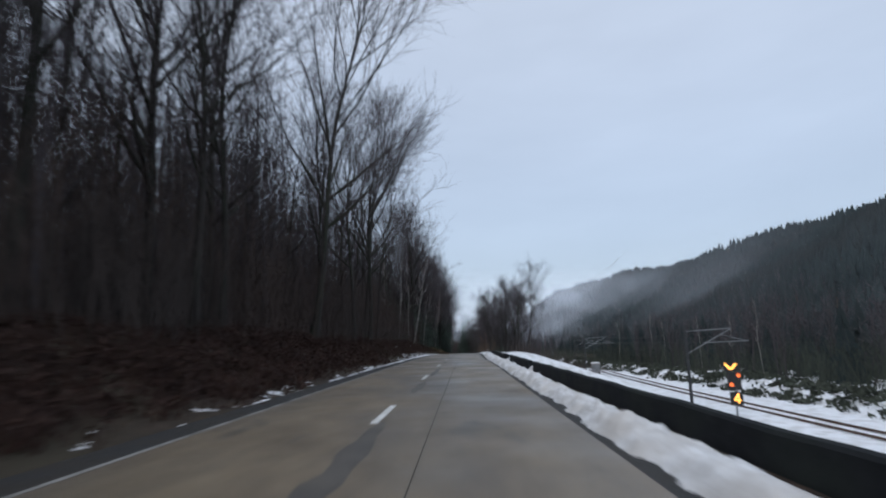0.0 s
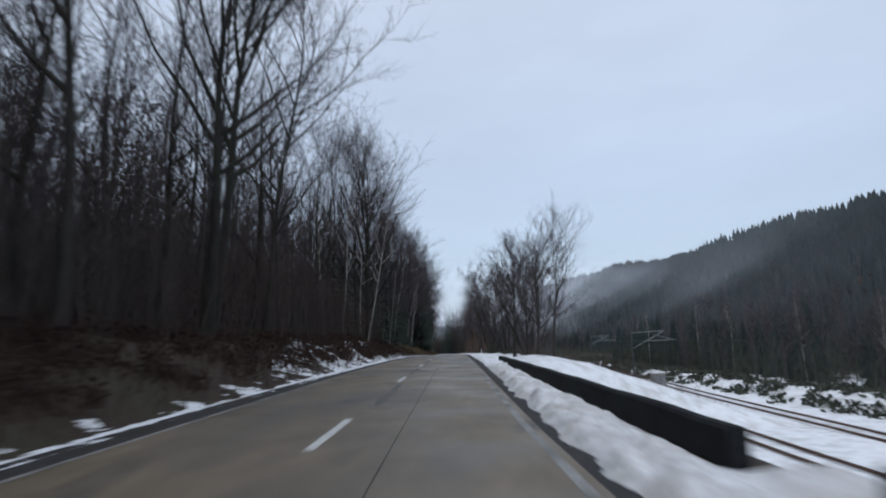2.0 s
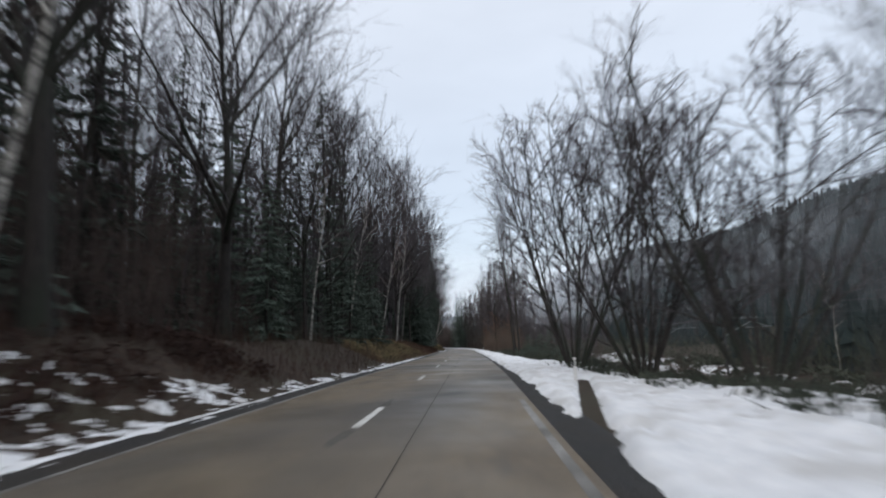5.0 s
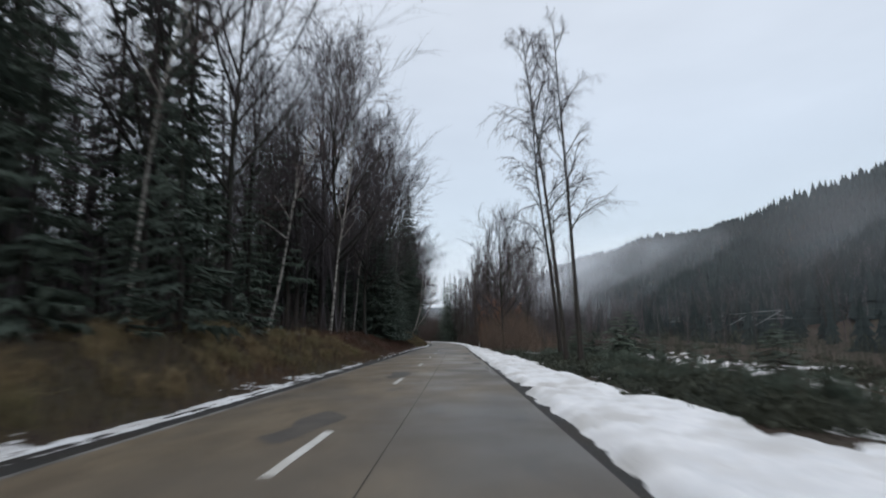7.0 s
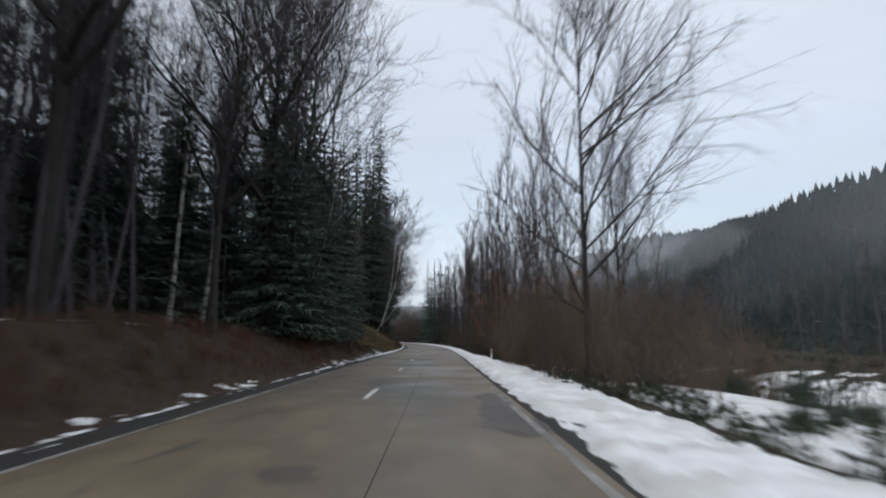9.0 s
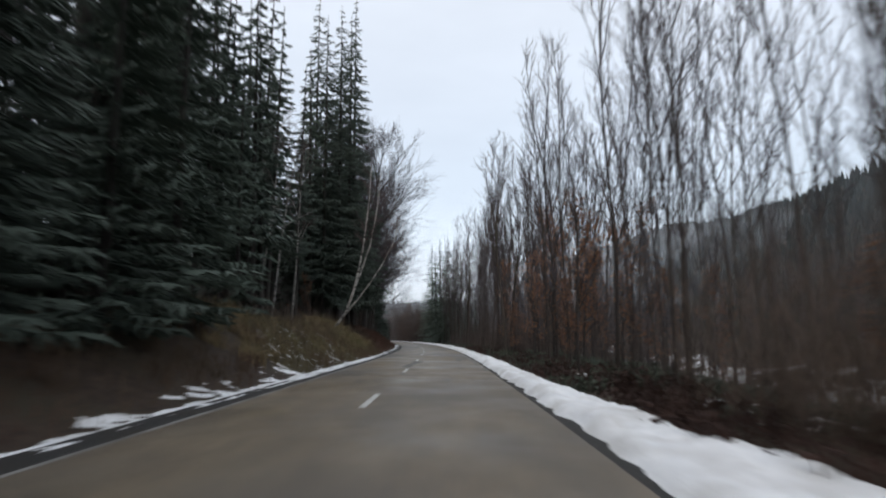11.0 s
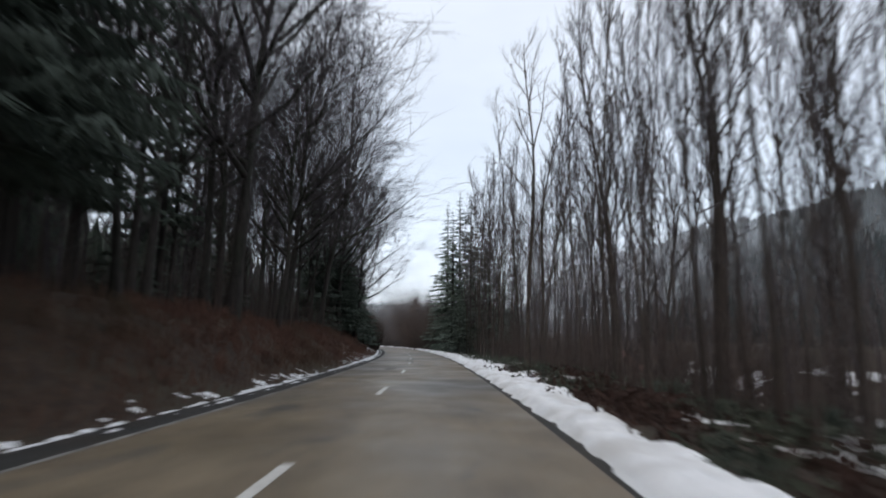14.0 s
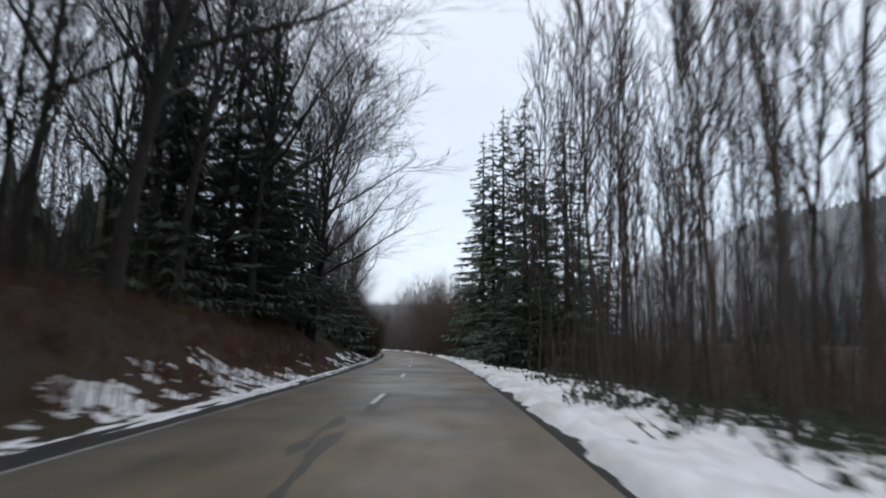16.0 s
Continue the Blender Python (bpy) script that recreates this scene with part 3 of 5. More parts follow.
def left_lift(S, E):
    """Snow that is left in a strip and in patches on the forest side."""
    A = -E
    line = step(A, 3.50 - 0.08 * step(S, 110, 150) + 0.18 * fbm(S, 0 * E, 1.6, 31), 3.86 - 0.08 * step(S, 110, 150)) * (1 - step(A, 3.98 + 0.22 * fbm(S, 0 * E, 1.3, 35) + 0.2 * fbm(S, 0 * E, 0.4, 36), 4.55))
    cover = np.interp(S, [-10, 8, 16, 34, 60, 76, 86, 95, 104, 118, 140, 160, 180, 196, 206, 225, 240, 252, 262, 275, 296, 308, 317, 324, 345],
                      [-.5, -.44, -.2, .2, .4, 1.0, .6, .45, .5, .2, .5, .40, -.15, -.02, .1, .2, .6, .7, .5, .22, .18, .12, .2, .6, .3])
    wide = np.interp(S, [-10, 40, 60, 71, 80, 94, 110, 118, 225, 240, 247, 262, 268, 308, 318, 326, 345],
                     [5, 5, 5.2, 7.2, 10.0, 8.5, 8.0, 5.0, 5.0, 5.4, 9.0, 8.5, 5.0, 5.0, 5.3, 6.6, 6])
    bare = 0.2 * step(S, 240, 247) * (1 - step(S, 264, 270))
    patch = (1 - step(A, wide - 1.0, wide + 0.6)) * step(A, 4.2, 4.6)
    n = 0.3 * fbm(S, E, 0.14, 45) + 0.7 * fbm(S, E, 0.30, 41) + 0.8 * fbm(S, E, 1.1, 43) + 0.45 * fbm(S, E, 3.1, 42)
    v = np.maximum(line * (cover * 0.9 + 0.12 + 0.36 * fbm(S, E, 1.1, 33) + 0.5 * fbm(S, E, 0.27, 34) + 0.3 * fbm(S, E, 0.11, 37)), patch * (cover * 0.55 - 0.28 - bare + 1.0 * n))
    return 0.13 * np.clip(v, -0.5, 0.9) - 0.012


setting("snow_verge", sheet(cuts((-8, 345, 0.16), (345, 480, 0.8)), cuts((-10.6, -3.4, 0.1)), left_lift, 0.0), snow_mat, "thin patchy snow on the forest-side verge", "stuff", "snow")


def floor_lift(S, E):
    n = fbm(S, E, 1.3, 51) + 0.7 * fbm(S, E, 4.6, 52)
    return 0.10 * np.clip(n - 0.42 + 0.25 * step(S, 140, 165) * (1 - step(S, 238, 250)) * (1 - step(-E, 12, 14)), -0.3, 0.5)


setting("snow_patches", sheet(cuts((-5, 345, 0.5)), cuts((-34, -10, 0.5)), floor_lift, 0.0), snow_mat, "scattered old snow patches on the forest floor", "stuff", "snow")


def rail_lift(S, E):
    early = step(S, 48, 60) * (1 - step(S, 82, 92))
    whole = step(E, 7.5 - 2.0 * early, 9.0 - 3.0 * early) * (1 - step(S, 118, 150))
    thin = 0.35 * fbm(S, E, 1.6, 61) + 0.25 * fbm(S, E, 5, 62) - 0.02 - 0.5 * step(E, 34, 42) + 0.25 * step(S, 140, 165) * (1 - step(S, 190, 220)) * (1 - step(E, 20, 26)) + 0.3 * step(S, 174, 182) * (1 - step(S, 200, 212)) * (1 - step(E, 18, 24)) + 0.16 * step(S, 230, 245) * (1 - step(E, 22, 30)) + 0.22 * step(S, 168, 180) * (1 - step(S, 225, 240)) * step(E, 18, 24) * (1 - step(E, 36, 44))
    rough = 0.10 * fbm(S, E, 0.8, 63) * step(E, 30, 32)
    v = whole * (0.20 + rough - 0.25 * step(E, 36, 41) * (0.6 + fbm(S, E, 2.0, 64))) + (1 - whole) * 0.16 * thin
    tracks = (1 - step(np.abs(np.abs(E - 18.5) - 0.75), 0.10, 0.30)) * step(S, 55, 70) * (1 - step(S, 84, 95))
    return v - 0.3 * tracks - (1 - early) * (1 - step(E, 7.3, 7.5))


setting("snow_field", sheet(cuts((-80, 10, 2.0), (10, 345, 0.7)), cuts((5.35, 7.5, 0.25), (7.5, 62, 0.5)), rail_lift, 0.0), snow_mat, "snow cover over the railway and the slope below the road", "stuff", "snow")


# ---- the parapet wall ----
def parapet(s0, s1, e0, thick, top, inward):
    verts, faces = [], []
    o = at(s0, e0)
    S = cuts((s0, s1, 1.0))
    line = np.interp(S, [s0, s1], [0, -inward])
    prof = [(0.0, -0.6), (0.0, top - 0.04), (0.04, top), (thick - 0.04, top), (thick, top - 0.04), (thick, -0.6)]
    for s, shift in zip(S, line):
        wob = 0.012 * math.sin(s * 1.3) + 0.01 * math.sin(s * 3.1)
        for de, z in prof:
            verts.append(tuple(at(s, e0 + shift + de, z + (wob if z > 0 else 0)) - o))
    n = len(prof)
    for i in range(len(S) - 1):
        for k in range(n - 1):
            a = i * n + k
            faces.append((a, a + n, a + n + 1, a + 1))
    faces.append(tuple(range(n)))
    faces.append(tuple((len(S) - 1) * n + k for k in range(n - 1, -1, -1)))
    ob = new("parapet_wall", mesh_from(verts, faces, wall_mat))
    ob.location = o
    return tagged(ob, "low dark wet parapet wall between road and railway", "wall", kind="structure")


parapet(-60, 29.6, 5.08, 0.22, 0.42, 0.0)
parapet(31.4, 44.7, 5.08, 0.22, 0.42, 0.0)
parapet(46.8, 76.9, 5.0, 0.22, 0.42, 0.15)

# ---- woods ----
def stand(ob, s, e, turn, size=1.0, tilt=(0, 0), wide=1.0):
    """Puts a tree, or a copy of one that stands already, on the ground."""
    p = ground_at(s, e)
    m = Matrix.Translation(p) @ Euler((radians(tilt[0]), radians(tilt[1]), 0)).to_matrix().to_4x4() @ Matrix.Rotation(radians(turn), 4, "Z") @ Matrix.Diagonal((size * wide, size * wide, size, 1))
    if ob.get("placed"):
        return copy_thing(ob, m)
    ob["placed"] = 1
    ob.matrix_basis = m
    return ob


tall = [make_tree("bare_tree", "tall leafless broadleaf tree with dark bark at the forest edge", "tree", "forest edge trees",
                  bare_tree(100 + i, 24 + 1.2 * i, 0.21 + 0.02 * i, 0.26, 0.44, 20, 7, 6, 3, lean=0.05, twig_r=0.014, bend=0.02), bark, twig_bark, Matrix()) for i in range(5)]
inner = [make_tree("forest_tree", "slender leafless forest tree with a narrow dark crown", "tree", "forest trees",
                   bare_tree(200 + i, 20 + 1.5 * i, 0.15 + 0.02 * i, 0.2, 0.27, 11, 4, 3, 2, lean=0.05, twig_r=0.024), bark, twig_bark, Matrix()) for i in range(5)]
poles = [make_tree("young_tree", "thin tall leafless young tree with upright branches", "tree", "young trees beside the road",
                   bare_tree(300 + i, 18 + 1.3 * i, 0.046 + 0.006 * i, 0.18, 0.18, 17, 4, 4, 1, lift=1.0, lean=0.05, twig_r=0.009, angle=(0.3, 0.75), limb=0.3, sides=5, bend=0.02), young_bark, twig_bark, Matrix()) for i in range(6)]
birches = [make_tree("birch", "slender birch with peeling white bark", "birch", "birches",
                     bare_tree(400 + i, 17 + 2 * i, 0.11 + 0.012 * i, 0.42, 0.19, 12, 5, 5, 3, lift=0.5, lean=0.06, droop=0.3, twig_r=0.009), birch_bark, birch_twig, Matrix()) for i in range(3)]
alders = [make_tree("alder", "tall thin dark-stemmed tree with drooping twigs", "tree", "roadside alders",
                    bare_tree(420 + i, 18 + i, 0.125, 0.36, 0.16, 26, 5, 5, 3, lift=0.2, lean=0.02, droop=0.45, twig_r=0.008, bend=0.008, angle=(0.7, 1.25), limb=0.14), bark, twig_bark, Matrix()) for i in range(2)]
vases = [make_tree("multi_stem_tree", "many-stemmed leafless tree fanning out from its base", "tree", "valley-side trees",
                   bare_tree(450 + i, 14.5 + i, 0.085, 0.14, 0.30, 8, 6, 5, 4, lift=0.25, lean=0.05, stems=12, twig_r=0.008, angle=(0.35, 0.8), droop=0.1, limb=0.35), bark, twig_bark, Matrix()) for i in range(2)]
wide_trees = [make_tree("spreading_tree", "spreading leafless oak with heavy low limbs", "tree", "oaks",
                        bare_tree(470 + i, 19 + i, 0.30, 0.22, 0.54, 19, 9, 7, 3, lift=0.4, lean=0.03, twig_r=0.014, split=True), bark, twig_bark, Matrix()) for i in range(2)]
spruces = [make_tree("spruce", "dark green spruce with drooping boughs down to the ground", "spruce", "spruces",
                     spruce(500 + i, 21 + 3 * i, 3.2 + 0.3 * i, 27, 7, 0.04, 4, 0.8), bark, needles, Matrix()) for i in range(3)]
dark_spruces = [make_tree("young_spruce", "dense dark young spruce inside the forest", "spruce", "young spruces",
                          spruce(540 + i, 13 + 2 * i, 3.0, 17, 7, 0.03, 3), bark, needles, Matrix()) for i in range(2)]
road_trees = [make_tree("roadside_tree", "slender leafless tree with fine arching twigs", "tree", "valley-side trees",
                        bare_tree(430, 14.8, 0.14, 0.16, 0.48, 24, 8, 6, 3, lift=0.4, lean=0.02, droop=0.10, twig_r=0.008, angle=(0.5, 1.1), limb=0.3), bark, twig_bark, Matrix())]
dense_trees = [make_tree("old_oak", "broad old oak with a dense dark leafless crown", "tree", "oaks",
                         bare_tree(490 + i, 25 + i, 0.28, 0.24, 0.42, 24, 8, 7, 4, lift=0.35, lean=0.05, twig_r=0.020, split=True, limb=0.5, bend=0.02), bark, twig_bark, Matrix()) for i in range(2)]
thin_trees = [make_tree("valley_tree", "leafless tree in the wood on the valley floor", "tree", "valley trees",
                        bare_tree(800 + i, 15 + 2 * i, 0.16, 0.2, 0.27, 9, 3, 3, 1, lean=0.05, twig_r=0.04), bark, twig_bark, Matrix()) for i in range(3)]
big_spruces = [make_tree("spruce", "tall dense dark green spruce with hanging boughs", "spruce", "spruces",
                         spruce(560 + i, 27 + 3 * i, 3.6, 42, 9, 0.03, 8, 0.45, 0.8), bark, needles, Matrix()) for i in range(2)]
old_spruces = [make_tree("old_spruce", "very tall old spruce with long hanging boughs", "spruce", "spruces",
                         spruce(580 + i, 33 + 2 * i, 4.2, 54, 10, 0.09, 16, 0.24, 0.55, hang=0.7), bark, needles, Matrix()) for i in range(2)]
stems = [make_tree("plantation_spruce", "tall spruce with a bare dark trunk below its crown", "spruce", "plantation spruces",
                   spruce(520 + i, 24 + 2 * i, 2.5, 26, 7, 0.22, 5, 0.65), bark, needles, Matrix()) for i in range(2)]


small_conifers = [make_tree("young_conifer", "bushy dark young conifer on the slope below the road", "conifer", "young conifers",
                            spruce(590 + i, 4.4 + 0.5 * i, 1.7, 16, 11, 0.02, 5, 0.5), bark, needles, Matrix()) for i in range(2)]


def spread(count, s_range, e_range, kinds, size, gap, seed, tilt=2.0, clear=()):
    """Scatter trees over a stretch, no two nearer than gap, and none near the places in clear."""
    r = random.Random(seed)
    put = []
    tries = 0
    while len(put) < count and tries < count * 40:
        tries += 1
        s, e = r.uniform(*s_range), r.uniform(*e_range)
        if any((s - a) ** 2 + (e - b) ** 2 < gap * gap for a, b in put) or any((s - a) ** 2 + (e - b) ** 2 < 9 for a, b in clear):
            continue
        put.append((s, e))
        stand(r.choice(kinds), s, e, r.uniform(0, 360), r.uniform(*size), (r.uniform(-tilt, tilt), r.uniform(-tilt, tilt)))


# the single trees of the forest side that stand out
EDGE = [(3, -12), (7, -17), (10, -9.5), (13, -14.5), (18, -12.5), (21, -18), (24, -9.4), (30, -11.0), (36, -15), (41, -9.2), (47.5, -10.5), (52, -15.5), (56, -9.3), (60.2, -14.5), (66, -9.6), (70, -17), (73.6, -13.3), (79, -17), (84.3, -22), (91.4, -14.2), (98, -12.5),
        (104, -15), (115, -11.2), (121, -15.5), (140, -13), (148, -10.5), (157, -14), (168, -10.5), (178, -15), (199, -12.9), (213, -9.6)]
for k, (s, e) in enumerate(EDGE):
    stand(tall[k % 5] if e > -14 else inner[k % 5], s, e, 77 * k, 0.92 + 0.03 * (k * 7 % 6), (((k * 5) % 7) - 3, ((k * 3) % 7) - 2))
stand(make_tree("round_oak", "big round-crowned leafless oak dividing low into many limbs", "tree", "oaks",
                bare_tree(475, 25.5, 0.36, 0.14, 0.50, 26, 9, 6, 3, lift=0.6, lean=0.02, twig_r=0.015, angle=(0.35, 0.85), split=True), bark, twig_bark, Matrix()), 112, -9.2, 30)
stand(wide_trees[0], 128.9, -11.8, 20, 1.22, wide=1.1)
stand(dense_trees[1], 142, -11.0, 60, 0.72)
stand(dense_trees[1], 188.5, -15.0, 20, 1.05)
stand(dense_trees[0], 195, -10.4, 200, 1.18)
stand(dense_trees[1], 204.5, -8.9, 300, 1.1)
stand(dense_trees[0], 213, -8.7, 100, 1.0)
stand(wide_trees[1], 191, -13.5, 80, 1.0)
stand(dense_trees[1], 309.5, -8.8, 140, 0.95, (0, 6), wide=1.2)
stand(dense_trees[0], 319.5, -11.0, 200, 0.9, (0, 6), wide=1.15)
stand(dense_trees[0], 301, -9.0, 100, 1.0, (0, 4), wide=1.15)
stand(tall[2], 334.7, -10.2, 10, 1.0, (0, 5))
stand(wide_trees[0], 341, -8.9, 260, 0.86, (0, 3))
stand(tall[3], 328, -9.2, 20, 1.05, (0, 8))
stand(wide_trees[0], 356, -8.4, 80, 0.8, (0, 2))
stand(dark_spruces[0], 361, -7.6, 80, 0.72, wide=1.5)
stand(dark_spruces[1], 366, -6.6, 180, 0.62, wide=1.6)
stand(dark_spruces[0], 372, -6.4, 10, 0.7, wide=1.5)
stand(dense_trees[0], 352, -7.6, 150, 0.72, (0, 6), wide=1.3)
stand(dark_spruces[0], 178, 25, 30, 0.75, wide=1.2)
stand(dark_spruces[1], 181.5, 28, 120, 0.68, wide=1.2)
stand(spruces[1], 336, -11.5, 20, 0.85)
stand(tall[1], 77.5, -10.8, 200, 1.08, (0, 3))
stand(tall[4], 69.5, -11.0, 20, 1.05, (0, 3))
stand(birches[0], 110.3, -9.9, 0, 1.0, (0, 1))
stand(birches[1], 109.8, -8.9, 50, 0.95, (2, 12))
stand(birches[2], 106.5, -11.5, 90, 0.9, (0, 5))
stand(birches[1], 103, -12.6, 130, 0.9, (0, -3))
stand(birches[0], 138.5, -9.6, 30, 0.8, (0, 8))
stand(birches[1], 160, -11.5, 200, 1.0, (0, 7))
stand(birches[0], 173, -10, 200, 0.9, (0, 9))
stand(birches[2], 189.7, -9.7, 10, 1.05, (0, 9))
stand(birches[0], 206.6, -11.9, 70, 1.1, (0, 6))
stand(birches[1], 208.2, -11.0, 160, 1.0, (0, 8))
stand(birches[2], 222, -8.4, 10, 0.8, (0, 11))
stand(birches[1], 255, -11.5, 10, 0.9, (0, 7))
stand(birches[0], 258.6, -11.4, 80, 0.9, (0, 9))
stand(birches[2], 264, -11.2, 80, 0.85, (0, 5))


def crooked_birch(s, e):
    """A birch whose trunk leaves the bank sideways, bends up and divides."""
    rng = random.Random(77)
    tv, tf, cv, cf = [], [], [], []
    main = [(-0.3, 0, -0.3), (0.6, 0.1, 0.65), (1.25, 0.2, 1.6), (1.9, 0.3, 3.5), (2.45, 0.4, 6.0), (2.85, 0.5, 8.6), (3.2, 0.7, 12.0), (3.4, 0.8, 15.5)]
    arms = [[(1.2, 0.2, 1.5), (2.2, 0.0, 2.6), (3.5, -0.1, 4.3), (4.6, -0.2, 6.0), (5.6, -0.2, 8.0), (6.2, -0.3, 10.5)], [(1.95, 0.3, 3.7), (2.55, 0.9, 5.6), (3.3, 1.2, 8.0), (3.9, 1.4, 11.5), (4.2, 1.5, 15.0)]]
    for j, line in enumerate([main] + arms):
        pts = [Vector(p) for p in line]
        r0 = (0.19, 0.10, 0.13)[j]
        tube(tv, tf, pts, [r0 * (1 - 0.88 * i / (len(pts) - 1)) for i in range(len(pts))], 8)
        for w in range(26):
            i = rng.randrange(len(pts) // 2, len(pts) - 1)
            a = pts[i].lerp(pts[i + 1], rng.random())
            d = turned((pts[i + 1] - pts[i]).normalized(), rng.uniform(0.4, 1.0), rng)
            b = a + d * rng.uniform(1.0, 2.6)
            tube(cv, cf, [a, a.lerp(b, 0.5) + Vector((0, 0, 0.12)), b], [0.03, 0.02, 0.008], 3)
            for q in range(14):
                p = a.lerp(b, rng.uniform(0.2, 1.0))
                spike(cv, cf, p, p + (turned(d, rng.uniform(0.3, 0.9), rng) - Vector((0, 0, 0.5))) * rng.uniform(0.4, 1.1), 0.009)
    make_tree("crooked_birch", "crooked pale birch leaning off the bank and dividing into stems", "birch", "birches", (tv, tf, cv, cf), birch_bark, birch_twig, Matrix.Translation(ground_at(s, e)))


crooked_birch(266.2, -8.2)
# forest body
spread(32, (-6, 104), (-26, -13), inner, (0.85, 1.15), 2.6, 2, clear=EDGE)
spread(18, (104, 240), (-24, -14), inner, (0.85, 1.15), 3.0, 4, clear=EDGE)
spread(54, (98, 300), (-30, -14), dark_spruces, (0.75, 1.15), 3.0, 28, clear=EDGE)
spread(20, (128, 170), (-18, -8.2), spruces[:2], (0.5, 0.75), 2.8, 21, clear=[(160, -11.5), (138.5, -9.6), (173, -10)])
stand(dense_trees[0], 220.5, -9.4, 40, 0.92, (0, 3))
stand(tall[3], 232, -9.4, 140, 0.9, (0, 2))
spread(9, (196, 214), (-24, -13.4), spruces, (0.7, 0.95), 2.6, 35)
spread(20, (210, 247), (-18, -8.4), spruces, (0.7, 0.95), 3.0, 5, clear=[(189.7, -9.7), (206.6, -11.9), (208.2, -11)])
spread(13, (148, 176), (-22, -11), stems, (0.85, 1.1), 2.4, 39, clear=[(160, -11.5), (173, -10)])
spread(10, (184, 207), (-20, -13), stems, (0.85, 1.05), 2.4, 41)
spread(8, (110, 136), (-20, -14), stems, (0.7, 0.95), 2.4, 40)
spread(9, (106, 126), (-20, -12.5), dark_spruces, (0.7, 0.95), 2.2, 42, clear=[(111.3, -10.6)])
stand(dense_trees[0], 166, -13.2, 130, 0.95)
stand(dense_trees[1], 176, -12.6, 230, 1.0)
spread(46, (238, 282), (-22, -10.6), stems, (0.88, 1.12), 1.75, 22)
stand(dense_trees[1], 13.5, -12.4, 10, 0.9)
stand(dense_trees[0], 27, -13.4, 140, 0.92)
spread(8, (240, 262), (-16, -11.5), stems, (0.95, 1.15), 2.0, 38)
for k, (s, e) in enumerate([(274, -10.6), (277.5, -9.6), (281, -8.9), (284.5, -8.8), (288, -11.2), (281, -13)]):
    stand(old_spruces[k % 2], s, e, 50 * k, 1.06 + 0.03 * (k % 4), wide=0.92)
for k, (s, e) in enumerate([(297, -15), (301, -17.5), (305, -14.8), (299, -20), (310.5, -16.5), (293, -16)]):
    stand(stems[k % 2], s, e, 60 * k, 0.95 + 0.03 * (k % 3))
stand(dense_trees[1], 294.5, -10.2, 10, 1.0, (0, 4), wide=1.1)
for k, (s, e) in enumerate([(212, -8.6), (215, -8.0), (218.5, -7.9), (222.5, -7.6), (226.5, -7.5), (231, -7.5), (209, -13), (236, -8)]):
    stand(big_spruces[k % 2], s, e, 70 * k, 0.72 + 0.03 * (k % 4), wide=1.15)
for k, (s, e) in enumerate([(337, -11.8), (341, -10.2), (345.5, -9.4), (349, -10.6), (353, -8.6)]):
    stand(big_spruces[k % 2], s, e, 40 * k, 0.94 + 0.04 * (k % 4), wide=1.3)
for k, (s, e) in enumerate([(366.5, 8.3), (370.5, 10.2), (361, 10.6), (377, 8.8), (356, 10.2), (352, 12.0)]):
    stand(big_spruces[k % 2], s, e, 110 * k, (1.3 if s > 358 else 0.95) + 0.04 * (k % 3), wide=1.15)
spread(5, (285, 302), (-15, -9), tall, (0.75, 0.95), 3.2, 36)
spread(16, (303, 350), (-20, -10.5), tall, (0.75, 0.95), 3.4, 6, clear=[(308.5, -10), (316.6, -8.4)])
spread(28, (286, 372), (-26, -14), inner, (0.85, 1.1), 2.8, 8)
spread(5, (342, 356), (-13, -9), spruces, (0.7, 0.9), 3, 23)
spread(30, (356, 450), (-26, -6.5), thin_trees, (0.9, 1.15), 3.0, 10)

spread(6, (300, 350), (-30, -16), dark_spruces, (0.8, 1.2), 3.0, 25)
spread(24, (378, 440), (9, 24), thin_trees, (0.8, 1.1), 3.0, 26)
spread(10, (376, 440), (-12, -7), tall, (0.6, 0.8), 4.0, 27)

# valley side
stand(vases[0], 130.0, 7.9, 0, 1.05, wide=1.05)
stand(vases[1], 123.5, 9.8, 120, 0.84, wide=1.4)
stand(vases[0], 119, 12.6, 220, 0.84, wide=1.4)
stand(wide_trees[1], 100.9, 8.4, 40, 0.60, wide=1.0)
stand(wide_trees[0], 103.8, 10.2, 140, 0.46)
stand(wide_trees[0], 95.7, 10.2, 10, 0.48, (0, 2))
stand(tall[0], 110.2, 12.6, 0, 0.5)
stand(tall[3], 99.5, 12.4, 0, 0.52, (0, 4))
stand(alders[0], 170.8, 8.2, 0, 1.0, (0, -5))
stand(alders[1], 165.9, 7.6, 60, 1.02, (0, -4))
stand(alders[0], 165.1, 8.1, 120, 1.05, (0, -1.5))
stand(road_trees[0], 198.7, 7.3, 30, 1.0)
stand(tall[4], 206, 11.0, 60, 0.42)
stand(vases[1], 209.5, 13.6, 60, 0.55, (0, 22))
spread(54, (218, 272), (7.4, 17), poles, (0.8, 1.15), 1.3, 12)
spread(88, (272, 346), (7.2, 18), poles, (0.95, 1.3), 0.95, 32)
wood_trees = [make_tree("crooked_tree", "crooked leafless tree with grey-brown bark in the roadside wood", "tree", "trees of the roadside wood",
                        bare_tree(330 + i, 19 + i, 0.085 + 0.028 * i, 0.3, 0.22, 13, 4, 4, 2, lift=0.7, lean=0.08, twig_r=0.009, angle=(0.35, 0.9), limb=0.36, bend=0.03), young_bark, twig_bark, Matrix()) for i in range(4)]
